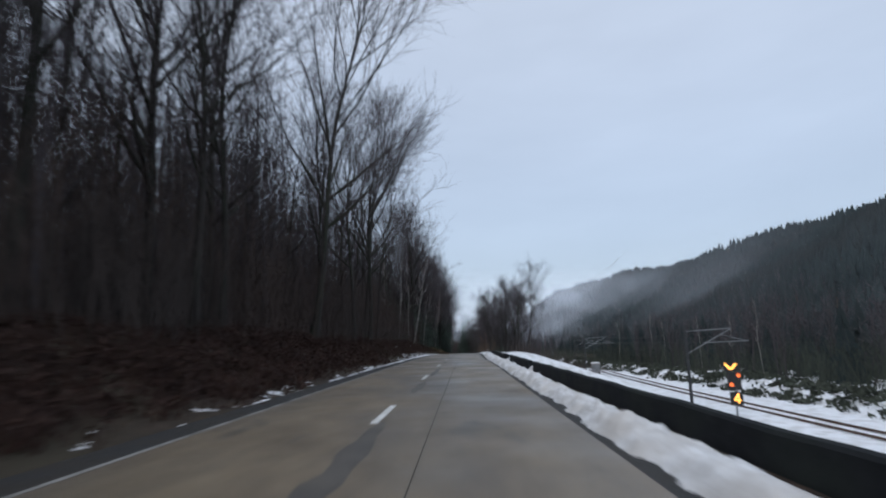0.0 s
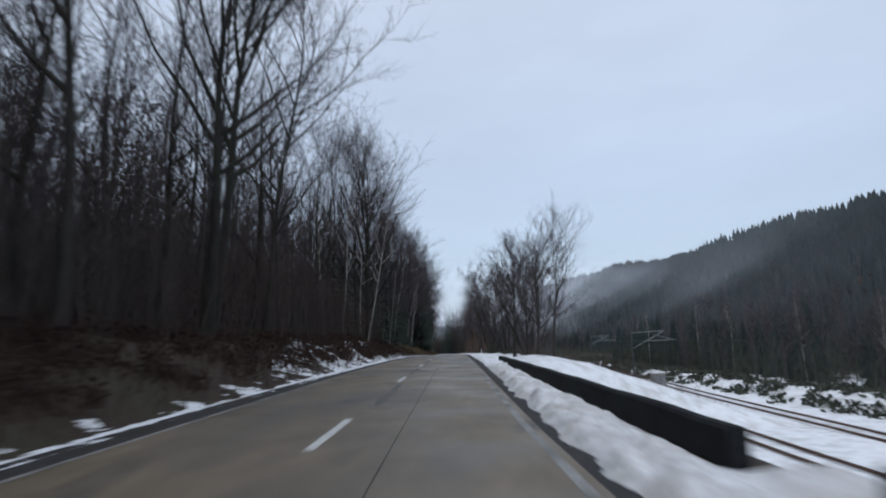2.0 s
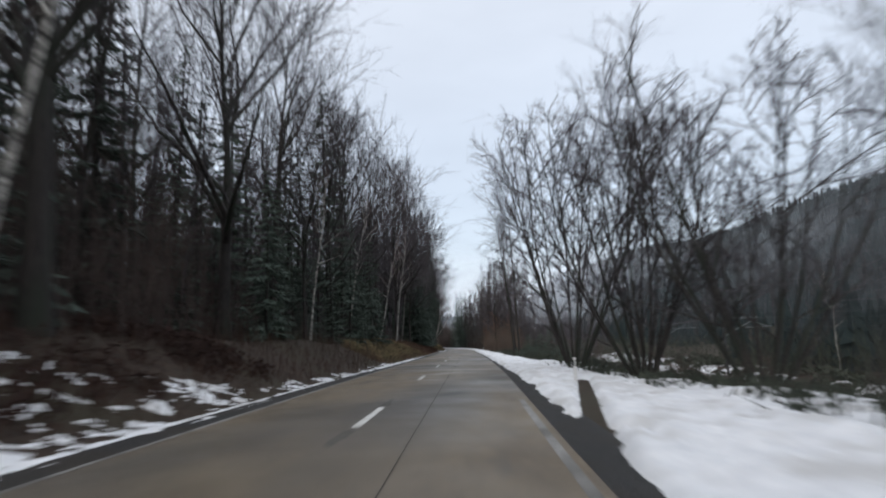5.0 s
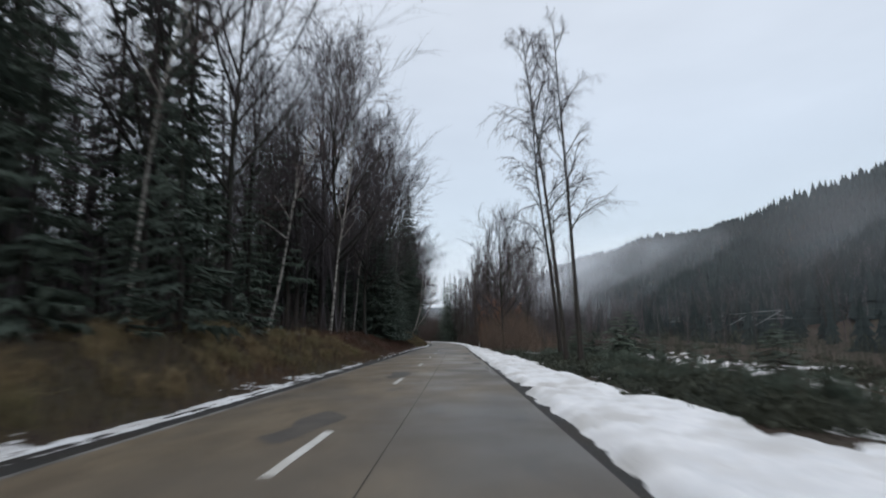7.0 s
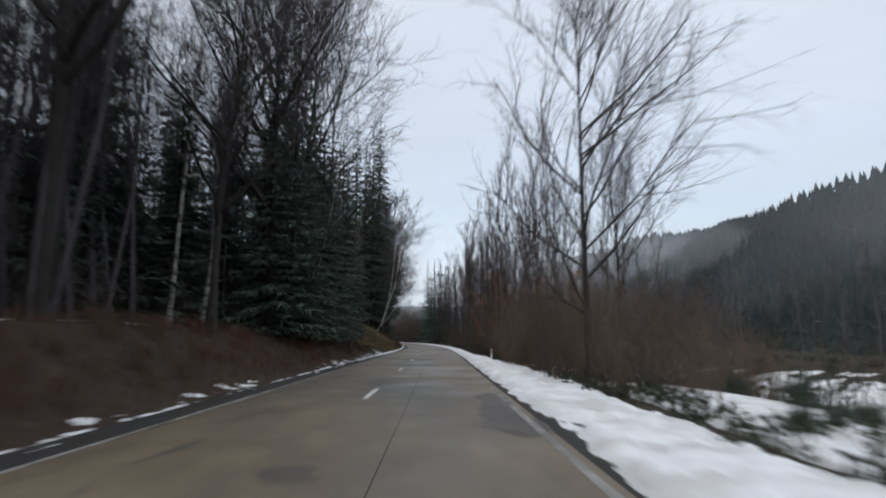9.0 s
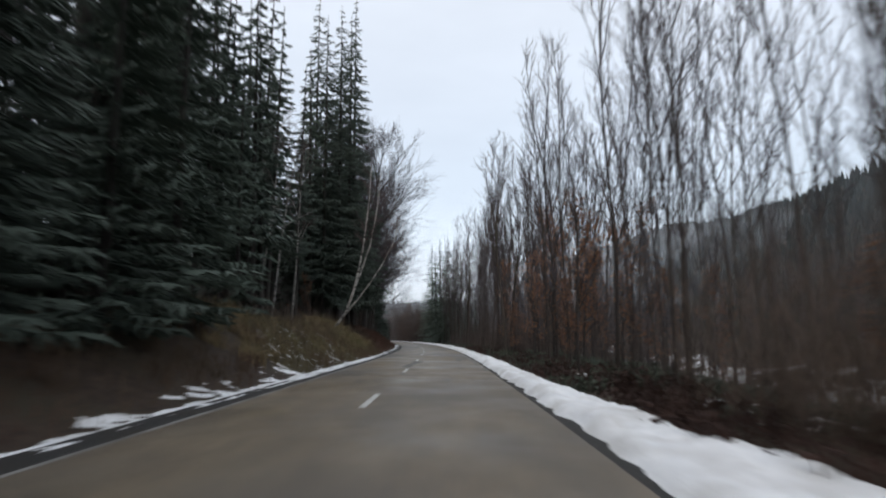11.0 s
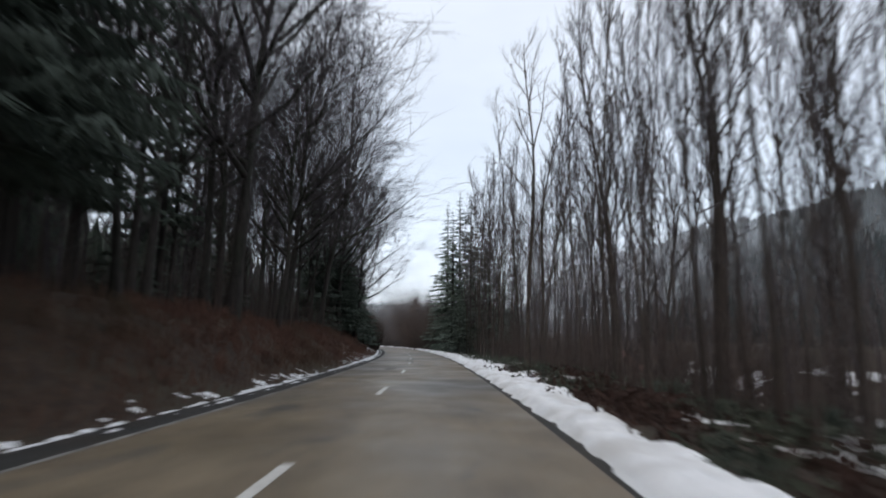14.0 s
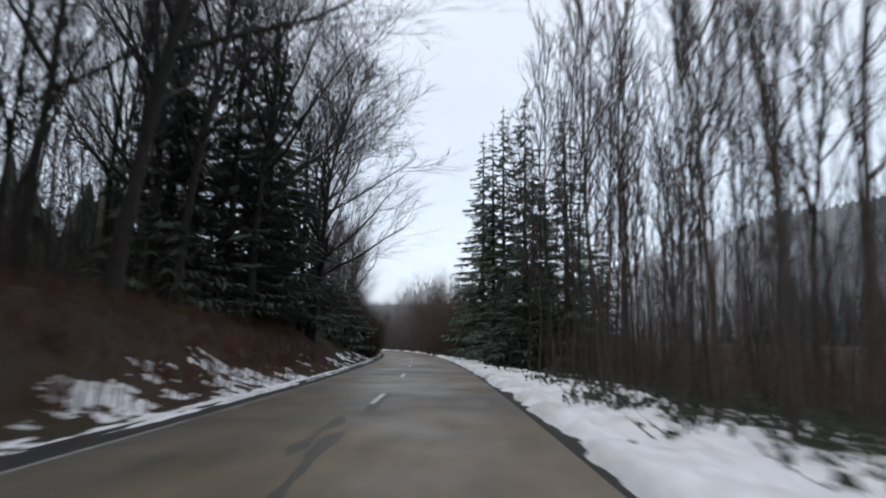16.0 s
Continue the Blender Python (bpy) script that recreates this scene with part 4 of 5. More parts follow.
spread(26, (266, 352), (7.6, 20), wood_trees, (0.8, 1.15), 1.7, 33, tilt=5.0)
spread(22, (216, 350), (17, 30), poles, (0.85, 1.15), 2.0, 24)
stand(dark_spruces[0], 351.5, 7.4, 0, 0.72, wide=1.2)
stand(dark_spruces[1], 356, 6.8, 0, 0.7, wide=1.3)
for k, (s, e, size) in enumerate([(170.5, 11.4, 1.0), (172.8, 12.9, 1.1), (168.6, 13.4, 0.9), (175.6, 10.4, 0.95), (177.2, 11.8, 1.05), (176, 15.6, 1.1), (162.5, 12.4, 0.8), (159.5, 14.2, 1.0), (165.5, 15.4, 1.1)]):
    stand(small_conifers[k % 2], s, e, 40 * k, size * 0.74, wide=1.2)
spread(10, (324, 356), (8.0, 22), poles, (0.85, 1.15), 1.5, 29)
stand(spruces[0], 354, 7.4, 70, 0.55)
spread(12, (356, 380), (10, 22), spruces, (0.75, 0.95), 2.6, 13)
spread(34, (10, 150), (43, 60), thin_trees, (0.5, 0.8), 3.5, 14)
spread(30, (150, 330), (62, 86), thin_trees, (0.7, 1.0), 3.5, 15)
spread(6, (60, 170), (43, 52), birches, (0.6, 0.8), 10, 16)


# ---- undergrowth and far woods, which nobody could count ----
def stuff(name, verts, faces, mat, label, category):
    return tagged(new(name, mesh_from(verts, faces, mat)), label, category, kind="stuff")


def thicket(seed, count, s_range, e_range, tall_range, twigs, r=0.012, thick=1.0, long=(0.14, 0.4)):
    g = random.Random(seed)
    verts, faces = [], []
    for k in range(count):
        s, e = g.uniform(*s_range), g.uniform(*e_range)
        a = ground_at(s, e) - Vector((0, 0, 0.1))
        h = g.uniform(*tall_range)
        d = turned(Vector((0, 0, 1)), g.uniform(0.02, 0.35), g)
        b = a + d * h
        spike(verts, faces, a, b, r * thick * (0.7 + h * 0.12))
        for w in range(twigs):
            p = a.lerp(b, g.uniform(0.15, 0.9))
            spike(verts, faces, p, p + turned(d, g.uniform(0.3, 0.9), g) * h * g.uniform(*long), r * 0.75)
    return verts, faces


stuff("undergrowth", *thicket(1, 5000, (-8, 122), (-28, -8.2), (2.0, 7.5), 5, 0.021), brush_bark, "brown tangle of bare shrubs under the trees", "undergrowth")
stuff("undergrowth", *thicket(2, 4200, (118, 300), (-26, -9.5), (0.8, 3.6), 5, 0.015), brush_bark, "brown tangle of bare shrubs under the trees", "undergrowth")
stuff("undergrowth", *thicket(3, 2600, (296, 390), (-26, -8.0), (0.8, 4.6), 6, 0.015), brush_bark, "brown tangle of bare shrubs under the trees", "undergrowth")
stuff("undergrowth", *thicket(4, 4200, (212, 380), (9.5, 30), (1.5, 7.5), 7, 0.013), brush_bark, "bare shrubs among the young trees on the slope", "undergrowth")
stuff("undergrowth", *thicket(5, 1800, (86, 160), (8.8, 24), (0.6, 2.6), 5, 0.011), brush_bark, "bare shrubs below the valley-side trees", "undergrowth")
stuff("undergrowth", *thicket(8, 2400, (-8, 100), (-26, -11), (5, 12), 8, 0.028), brush_bark, "tall bare saplings crowding the forest edge", "undergrowth")
stuff("undergrowth", *thicket(11, 1000, (100, 136), (-25, -12), (4, 10), 8, 0.026), brush_bark, "tall bare saplings crowding the forest edge", "undergrowth")


def mound(seed, count, s, e, ls, le, high, r):
    """A rounded bush: shoots that are tallest in its middle and lean outwards."""
    g = random.Random(seed)
    verts, faces = [], []
    for k in range(count):
        q, u = g.uniform(0, 2 * math.pi), math.sqrt(g.random())
        a = ground_at(s + ls * u * math.cos(q), e + le * u * math.sin(q))
        h = high * math.sqrt(max(0.05, 1 - u * u * 0.92)) * g.uniform(0.75, 1.05)
        d = Vector((0.5 * u * math.sin(q) + g.uniform(-.15, .15), 0.5 * u * math.cos(q) + g.uniform(-.15, .15), 1)).normalized()
        b = a + d * h
        spike(verts, faces, a, b, r * 1.6)
        for w in range(9):
            p = a.lerp(b, g.uniform(0.2, 0.95))
            spike(verts, faces, p, p + turned(d, g.uniform(0.3, 0.9), g) * h * g.uniform(0.08, 0.22), r)
    return verts, faces


for k, (s, e, ls, le, h) in enumerate([(378, 7.6, 5, 3.0, 6.0), (388, 7.2, 6, 3.6, 10), (399, 7.8, 7, 4.2, 14), (412, 8.2, 8, 4.5, 17), (426, 7.8, 8, 4.2, 18), (440, 8, 8, 4.5, 18), (454, 8, 8, 4.5, 18), (468, 8, 8, 4.5, 16), (383, -6.4, 5, 2.4, 7.5), (376, -6.3, 4, 2.2, 7), (382, 12, 7, 4, 9),
                                       (374, -9.8, 5, 3.4, 7.5), (386, -10, 6, 4, 8), (398, -10.5, 7, 4.2, 9), (411, -10.5, 7, 4.4, 9)]):
    stuff("bend_bush", *mound(680 + k, 420, s, e, ls, le, h, 0.024), brush_bark, "rounded grey-brown leafless bush at the bend of the road", "bush")
for k, (s, e, h) in enumerate([(196, 8.2, 4.2), (200.5, 7.6, 5.0), (203, 10.2, 5.6), (207.5, 8.4, 6.4), (211, 7.4, 5.2), (212, 10.8, 6.2), (217, 8.0, 5.0), (221, 9.6, 6.0), (225, 7.8, 4.4), (199, 12.2, 3.4)]):
    stuff("hazel_bush", *thicket(650 + k, 210, (s - 2.2, s + 2.2), (e - 1.7, e + 1.7), (h * 0.35, h), 8, 0.009), hazel_bark, "reddish-brown leafless bush beside the road", "bush")
stuff("bank_grass", *thicket(17, 7000, (142, 186), (-8.2, -4.35), (0.25, 0.7), 1, 0.016), bank_grass, "olive winter grass on the forest-side bank", "grass")
stuff("bank_grass", *thicket(18, 9000, (240, 276), (-10.4, -4.35), (0.3, 1.0), 1, 0.018), bank_grass, "olive and straw winter grass on the forest-side bank", "grass")
stuff("bank_shrubs", *thicket(19, 700, (244, 285), (-10.5, -6.5), (0.7, 1.8), 5, 0.010), hazel_bark, "low rusty shrubs on the forest-side bank", "shrubs")
stuff("bank_bracken", *thicket(20, 9000, (172, 236), (-10.4, -4.35), (0.2, 0.75), 1, 0.015), bracken, "rust-brown dead bracken on the forest-side bank", "bracken")
stuff("bank_bracken", *thicket(21, 13000, (258, 350), (-10.6, -4.35), (0.2, 0.85), 1, 0.016), bracken, "rust-brown dead bracken on the forest-side bank", "bracken")


def tussocks(seed, count, s_range, e_range, tall_range, blades=34):
    """Arching blades in separate tufts of winter grass."""
    g = random.Random(seed)
    verts, faces = [], []
    for k in range(count):
        s, e, h = g.uniform(*s_range), g.uniform(*e_range), g.uniform(*tall_range)
        for w in range(blades):
            a = ground_at(s + g.gauss(0, 0.16), e + g.gauss(0, 0.16))
            q, out = g.uniform(0, 6.28), g.uniform(0.1, 0.55) * h
            mid = a + Vector((out * 0.35 * math.cos(q), out * 0.35 * math.sin(q), h * g.uniform(0.55, 0.75)))
            end = mid + Vector((out * math.cos(q), out * math.sin(q), h * g.uniform(0.0, 0.35)))
            tube(verts, faces, [a, mid, end], [0.012, 0.010, 0.003], 3)
    return verts, faces


stuff("grass_tussocks", *tussocks(22, 130, (259, 275), (-9.4, -5.4), (0.5, 1.15)), straw, "tall straw-coloured grass tufts on the forest-side bank", "grass")
stuff("grass_tussocks", *tussocks(23, 110, (142, 182), (-9.0, -5.2), (0.4, 0.9)), straw, "straw-coloured grass tufts on the forest-side bank", "grass")
stuff("grass_tussocks", *tussocks(24, 60, (236, 258), (-9.0, -5.4), (0.4, 0.8)), straw, "straw-coloured grass tufts on the forest-side bank", "grass")
stuff("bracken_tufts", *tussocks(25, 320, (282, 346), (-9.6, -5.2), (0.35, 0.85), 18), bracken, "rust-brown tufts of dead fern on the forest-side bank", "bracken")
stuff("bracken_tufts", *tussocks(26, 240, (180, 238), (-9.6, -5.2), (0.3, 0.75), 18), bracken, "rust-brown tufts of dead fern on the forest-side bank", "bracken")
stuff("bank_stalks", *thicket(7, 9000, (-8, 175), (-10.5, -4.35), (0.25, 1.1), 1, 0.017), dead_grass, "dry russet stalks on the forest bank", "grass")


def far_woods(seed, count, s_range, e_range, tall_range, twigs, thick=0.055, low=0.25):
    g = random.Random(seed)
    verts, faces = [], []
    for k in range(count):
        a = ground_at(g.uniform(*s_range), g.uniform(*e_range))
        h = g.uniform(*tall_range)
        b = a + Vector((g.uniform(-.09, .09), g.uniform(-.09, .09), 1)) * h
        low_bend = a.lerp(b, 0.3) + Vector((g.uniform(-.5, .5), g.uniform(-.5, .5), 0))
        high_bend = a.lerp(b, 0.65) + Vector((g.uniform(-.8, .8), g.uniform(-.8, .8), 0))
        girth = g.uniform(0.07, 0.17)
        tube(verts, faces, [a, low_bend, high_bend, b], [girth, girth * 0.75, girth * 0.5, 0.02], 3)
        for w in range(twigs):
            p = a.lerp(b, g.uniform(low, 1.0))
            spike(verts, faces, p, p + turned(Vector((0, 0, 1)), g.uniform(0.35, 1.35), g) * h * g.uniform(0.08, 0.26), thick)
    return verts, faces


stuff("far_woods", *far_woods(31, 1000, (-40, 460), (-110, -32), (15, 23), 20), twig_bark, "deep leafless forest behind the roadside trees", "woods")
stuff("back_woods", *far_woods(30, 85, (8, 62), (-26, -11.5), (17, 25), 90, 0.024, 0.2), twig_bark, "crowded bare trees at the forest edge", "woods")
stuff("back_woods", *far_woods(35, 380, (-8, 118), (-33, -15), (13, 22), 80, 0.032, 0.12), twig_bark, "crowded bare trees in the depth of the forest", "woods")
stuff("back_woods", *far_woods(29, 46, (190, 222), (-19, -9.2), (17, 23), 150, 0.018, 0.3), twig_bark, "crowded bare trees at the forest edge", "woods")
stuff("back_woods", *far_woods(28, 30, (106, 140), (-24, -12.5), (15, 23), 140, 0.019, 0.2), twig_bark, "crowded bare trees at the forest edge", "woods")
stuff("back_woods", *far_woods(36, 230, (118, 245), (-33, -16), (13, 22), 80, 0.032, 0.12), twig_bark, "crowded bare trees in the depth of the forest", "woods")
stuff("back_woods", *far_woods(37, 125, (284, 372), (-34, -14), (13, 22), 80, 0.030, 0.12), twig_bark, "crowded bare trees in the depth of the forest", "woods")
stuff("slope_woods", *far_woods(38, 110, (228, 322), (18, 46), (9, 15), 50, 0.020, 0.05), twig_bark, "crowded young trees down the slope", "woods")
stuff("far_woods", *far_woods(33, 700, (430, 640), (-70, -6), (14, 22), 26), twig_bark, "leafless woods beyond the bend of the road", "woods")
stuff("far_woods", *far_woods(34, 500, (430, 600), (12, 70), (5, 9), 18), twig_bark, "leafless woods beyond the bend of the road", "woods")
stuff("valley_woods", *far_woods(32, 620, (-20, 150), (42, 100), (7, 13), 22), twig_bark, "leafless woods on the valley floor beyond the railway", "woods")
stuff("valley_woods", *far_woods(39, 420, (150, 420), (62, 125), (6, 11), 16), twig_bark, "leafless woods on the valley floor beyond the railway", "woods")
stuff("slope_woods", *far_woods(40, 150, (322, 405), (15, 50), (11, 18), 50, 0.024, 0.05), twig_bark, "crowded young trees down the slope", "woods")
stuff("slope_thicket", *thicket(16, 2600, (184, 310), (22, 62), (0.8, 3.4), 6, 0.022), dark_bramble, "dark scrub on the slope down to the railway", "undergrowth")
stuff("valley_thicket", *thicket(14, 2600, (10, 190), (41, 56), (2.0, 6.5), 6, 0.03), dark_bramble, "dark bare thicket along the far side of the railway", "undergrowth")
stuff("undergrowth", *thicket(15, 2600, (262, 372), (8.4, 19), (0.8, 4.0), 6, 0.014), brush_bark, "low brown brush under the roadside wood", "undergrowth")


def deep_conifers(seed, count, s_range, e_range, tall_range):
    """Close-set young conifers deep in the forest: ragged tiers of boughs."""
    g = random.Random(seed)
    verts, faces = [], []
    for k in range(count):
        a = ground_at(g.uniform(*s_range), g.uniform(*e_range))
        h = g.uniform(*tall_range)
        for t in range(6):
            z0, z1, r = h * (0.02 + 0.145 * t), h * (0.30 + 0.14 * t), h * (0.22 - 0.032 * t)
            o, n, q0 = len(verts), 10, g.uniform(0, 6)
            for i in range(n):
                q, rr = q0 + 2 * math.pi * i / n, r * (g.uniform(1.0, 1.5) if i % 2 else g.uniform(0.35, 0.6))
                verts.append((a.x + rr * math.cos(q), a.y + rr * math.sin(q), a.z + z0 - (g.uniform(0.02, 0.09) if i % 2 else 0) * h))
            verts.append((a.x, a.y, a.z + z1))
            faces += [(o + i, o + (i + 1) % n, o + n) for i in range(n)]
    return verts, faces


stuff("deep_forest", *deep_conifers(51, 420, (-20, 120), (-70, -26), (4, 8)), needles, "dark young conifers deep in the forest", "forest")
stuff("valley_conifers", *deep_conifers(53, 280, (-10, 190), (46, 92), (6, 12)), hazed_needles, "dark conifers in the wood beyond the railway", "forest")
stuff("valley_conifers", *deep_conifers(54, 340, (140, 420), (51, 112), (5, 10)), hazed_needles, "dark conifers in the wood beyond the railway", "forest")
stuff("deep_forest", *deep_conifers(52, 700, (110, 420), (-60, -25), (7, 15)), needles, "dark young conifers deep in the forest", "forest")


def hill_trees(seed, count, y_range, x_range, size=1.0):
    """Conifers of the hillside: ragged tiers of boughs round a stem."""
    g = random.Random(seed)
    verts, faces = [], []
    k = 0
    while k < count:
        x, y = g.uniform(*x_range), g.uniform(*y_range)
        if hill_height(x, y) < 1.0:
            k += 0.2
            continue
        k += 1
        a = ground_under(x, y)
        h = g.uniform(5, 9.5) * size
        w = h * g.uniform(0.20, 0.28)
        for t in range(2):
            z0, z1 = h * (0.05 + 0.36 * t), h * (0.68 + 0.32 * t)
            r = w * (1.0 - 0.35 * t)
            o = len(verts)
            n = 6
            q0 = g.uniform(0, 6)
            for i in range(n):
                q = q0 + 2 * math.pi * i / n
                rr = r * g.uniform(0.75, 1.25)
                verts.append((a.x + rr * math.cos(q), a.y + rr * math.sin(q), a.z + z0 - g.uniform(0, 0.08) * h))
            verts.append((a.x, a.y, a.z + z1))
            faces += [(o + i, o + (i + 1) % n, o + n) for i in range(n)]
    return verts, faces


stuff("hillside_forest", *hill_trees(41, 13000, (60, 760), (80, 275)), hazed_needles, "dark conifer forest covering the hillside across the valley", "forest")
stuff("hillside_forest", *hill_trees(42, 5200, (760, 1400), (80, 290), 1.5), hazed_needles, "dark conifer forest on the far part of the hillside", "forest")

stuff("closing_forest", *hill_trees(43, 2600, (540, 800), (-170, 90), 1.0), hazed_needles, "dark misty conifer forest closing the valley behind the bend", "forest")


# ---- mist that hangs in the valley ----
def mist_material(most):
    m = bpy.data.materials.new("mist")
    m.use_nodes = True
    n, l = m.node_tree.nodes, m.node_tree.links
    n.clear()
    tc = n.new("ShaderNodeTexCoord")
    geo = n.new("ShaderNodeNewGeometry")
    sp = n.new("ShaderNodeSeparateXYZ")
    l.new(tc.outputs["Object"], sp.inputs[0])
    thin = None
    for axis, lo, hi in (("X", 1.0, 0.70), ("Y", 1.0, 0.35)):
        a = n.new("ShaderNodeMath")
        a.operation = "ABSOLUTE"
        l.new(sp.outputs[axis], a.inputs[0])
        r = n.new("ShaderNodeMapRange")
        r.interpolation_type = "SMOOTHSTEP"
        r.inputs["From Min"].default_value, r.inputs["From Max"].default_value = hi, lo
        r.inputs["To Min"].default_value, r.inputs["To Max"].default_value = 1.0, 0.0
        l.new(a.outputs[0], r.inputs[0])
        if thin is None:
            thin = r.outputs[0]
        else:
            k = n.new("ShaderNodeMath")
            k.operation = "MULTIPLY"
            l.new(thin, k.inputs[0])
            l.new(r.outputs[0], k.inputs[1])
            thin = k.outputs[0]
    nz = n.new("ShaderNodeTexNoise")
    nz.inputs["Scale"].default_value, nz.inputs["Detail"].default_value = 0.014, 4.0
    l.new(geo.outputs["Position"], nz.inputs[0])
    r = n.new("ShaderNodeMapRange")
    r.inputs["From Min"].default_value, r.inputs["From Max"].default_value = 0.30, 0.70
    r.inputs["To Min"].default_value, r.inputs["To Max"].default_value = 0.1 * most, most
    l.new(nz.outputs[0], r.inputs[0])
    k = n.new("ShaderNodeMath")
    k.operation = "MULTIPLY"
    l.new(thin, k.inputs[0])
    l.new(r.outputs[0], k.inputs[1])
    clear, white, mix, out = n.new("ShaderNodeBsdfTransparent"), n.new("ShaderNodeBsdfDiffuse"), n.new("ShaderNodeMixShader"), n.new("ShaderNodeOutputMaterial")
    white.inputs["Color"].default_value = (0.80, 0.86, 0.95, 1)
    l.new(k.outputs[0], mix.inputs[0])
    l.new(clear.outputs[0], mix.inputs[1])
    l.new(white.outputs[0], mix.inputs[2])
    l.new(mix.outputs[0], out.inputs[0])
    return m


mists = [mist_material(k) for k in (0.03, 0.06, 0.11, 0.15, 0.18, 0.20, 0.20, 0.035)]


def mist(x0, x1, y, z, high, mat, turn=0):
    """A veil of mist across the valley: a haze sheet tilted back to catch skylight."""
    nx, ny = 40, 16
    verts = [(-1 + 2 * i / nx, -1 + 2 * j / ny, 6 * math.sin(0.35 * i + 0.05 * y) * math.sin(0.5 * j + 0.2 * i + y) + 1.5 * math.sin(1.1 * i + 0.9 * j)) for j in range(ny + 1) for i in range(nx + 1)]
    faces = [(j * (nx + 1) + i, j * (nx + 1) + i + 1, (j + 1) * (nx + 1) + i + 1, (j + 1) * (nx + 1) + i) for j in range(ny) for i in range(nx)]
    me = mesh_from(verts, faces, mat, True)
    ob = tagged(new("mist_veil", me), "thin grey veil of mist hanging in the valley", "mist", kind="stuff")
    ob.matrix_basis = Matrix.Translation(((x0 + x1) / 2, y, z)) @ Euler((radians(42), 0, radians(turn))).to_matrix().to_4x4() @ Matrix.Diagonal(((x1 - x0) / 2, high, 1, 1))


for k, (x0, x1, y, z, high) in enumerate([(72, 430, 295, 38, 85), (80, 440, 350, 36, 85), (-90, 460, 455, 24, 75), (-120, 480, 530, 28, 85),
                                          (-150, 520, 620, 34, 95), (-200, 560, 730, 40, 110), (-200, 600, 870, 46, 120)]):
    mist(x0, x1, y, z, high, mists[k])
mist(-365, 555, 400, 26, 85, mists[7], -90)

# ---- railway in the valley ----
TRACK = 25.6


def valley(s, e, up=0.0):
    """A place by the railway, which bends away from the road and stays nearly level."""
    p = at(s, e + float(rail_shift(s)))
    return Vector((p.x, p.y, float(rail_level(s)) + up))


MASTS = (-50, 1, 53, 111, 165, 220, 241, 275, 310)


def rail_track(e0):
    ob = tagged(new("railway_track"), "snow-covered railway track with rusty rails", "railway track", kind="structure")
    for de in (-0.7175, 0.7175):
        verts, faces = [], []
        S = cuts((-40, 300, 6))
        prof_rail = [(-0.07, 0.0), (-0.02, 0.03), (-0.035, 0.15), (0.035, 0.15), (0.02, 0.03), (0.07, 0.0)]
        for s in S:
            for x, z in prof_rail:
                verts.append(tuple(valley(s, e0 + de + x, 0.09 + z)))
        n = len(prof_rail)
        for i in range(len(S) - 1):
            for k in range(n - 1):
                a = i * n + k
                faces.append((a, a + 1, a + n + 1, a + n))
        part("rail", mesh_from(verts, faces, rusty), ob)
    return ob


rail_track(TRACK)
rail_track(18.8)


def beam(verts, faces, a, b, r, sides=6):
    tube(verts, faces, [Vector(a), Vector(b)], [r, r], sides, True)


def catenary_mast():
    ob = tagged(new("catenary_mast"), "weathered steel catenary mast with a bracket arm over the track", "catenary mast", "catenary masts")
    v, f = [], []
    for x, y, w, d in ((0, -0.15, 0.28, 0.03), (0, 0.15, 0.28, 0.03), (0, 0, 0.03, 0.28)):
        box(v, f, (x * 0.7, y * 0.7, 3.4), (w * 0.7, d, 7.4))
    part("mast", mesh_from(v, f, mast_steel), ob, "dull grey steel H-beam mast")
    v, f = [], []
    beam(v, f, (0.1, 0, 6.55), (4.1, 0, 6.75), 0.05)
    beam(v, f, (0.1, 0, 4.6), (4.1, 0, 6.7), 0.045)
    part("bracket", mesh_from(v, f, galvanised), ob, "pale slanting bracket tubes")
    v, f = [], []
    beam(v, f, (1.6, 0, 5.5), (5.6, 0, 5.6), 0.04)
    beam(v, f, (3.2, 0, 6.2), (5.2, 0, 5.65), 0.025)
    part("steady_arm", mesh_from(v, f, galvanised), ob)
    for x, z in ((0.45, 6.57), (0.5, 4.85)):
        v, f = [], []
        for k in range(4):
            tube(v, f, [Vector((x + k * 0.07, 0, z)), Vector((x + k * 0.07 + 0.03, 0, z)), Vector((x + k * 0.07 + 0.06, 0, z))], [0.03, 0.09, 0.03], 8)
        part("insulator", mesh_from(v, f, dark_metal, True), ob, "ribbed dark insulator")
    v, f = [], []
    box(v, f, (0, 0, -0.15), (0.8, 0.8, 0.5))
    part("footing", mesh_from(v, f, concrete), ob, "concrete footing")
    return ob


mast = catenary_mast()
mast.matrix_basis = Matrix.Translation(valley(53, 21.7))
for s in MASTS:
    if s != 53 and s > 0:
        copy_thing(mast, Matrix.Translation(valley(s, 21.8)))


def wire(e, up, sag, name, label):
    v, f = [], []
    pts = [valley(-50, e, up)]
    for a, b in zip(MASTS[:-1], MASTS[1:]):
        pts += [valley(a + (b - a) * k / 10, e, up - sag * 4 * (k / 10) * (1 - k / 10)) for k in range(1, 11)]
    tube(v, f, pts, [0.014] * len(pts), 3)
    return tagged(new(name, mesh_from(v, f, dark_metal)), label, "overhead wire")


wire(26.3, 5.45, 0.0, "contact_wire", "dark contact wire over the railway track")
wire(25.8, 6.75, 0.6, "carrier_wire", "dark sagging carrier wire over the railway track")


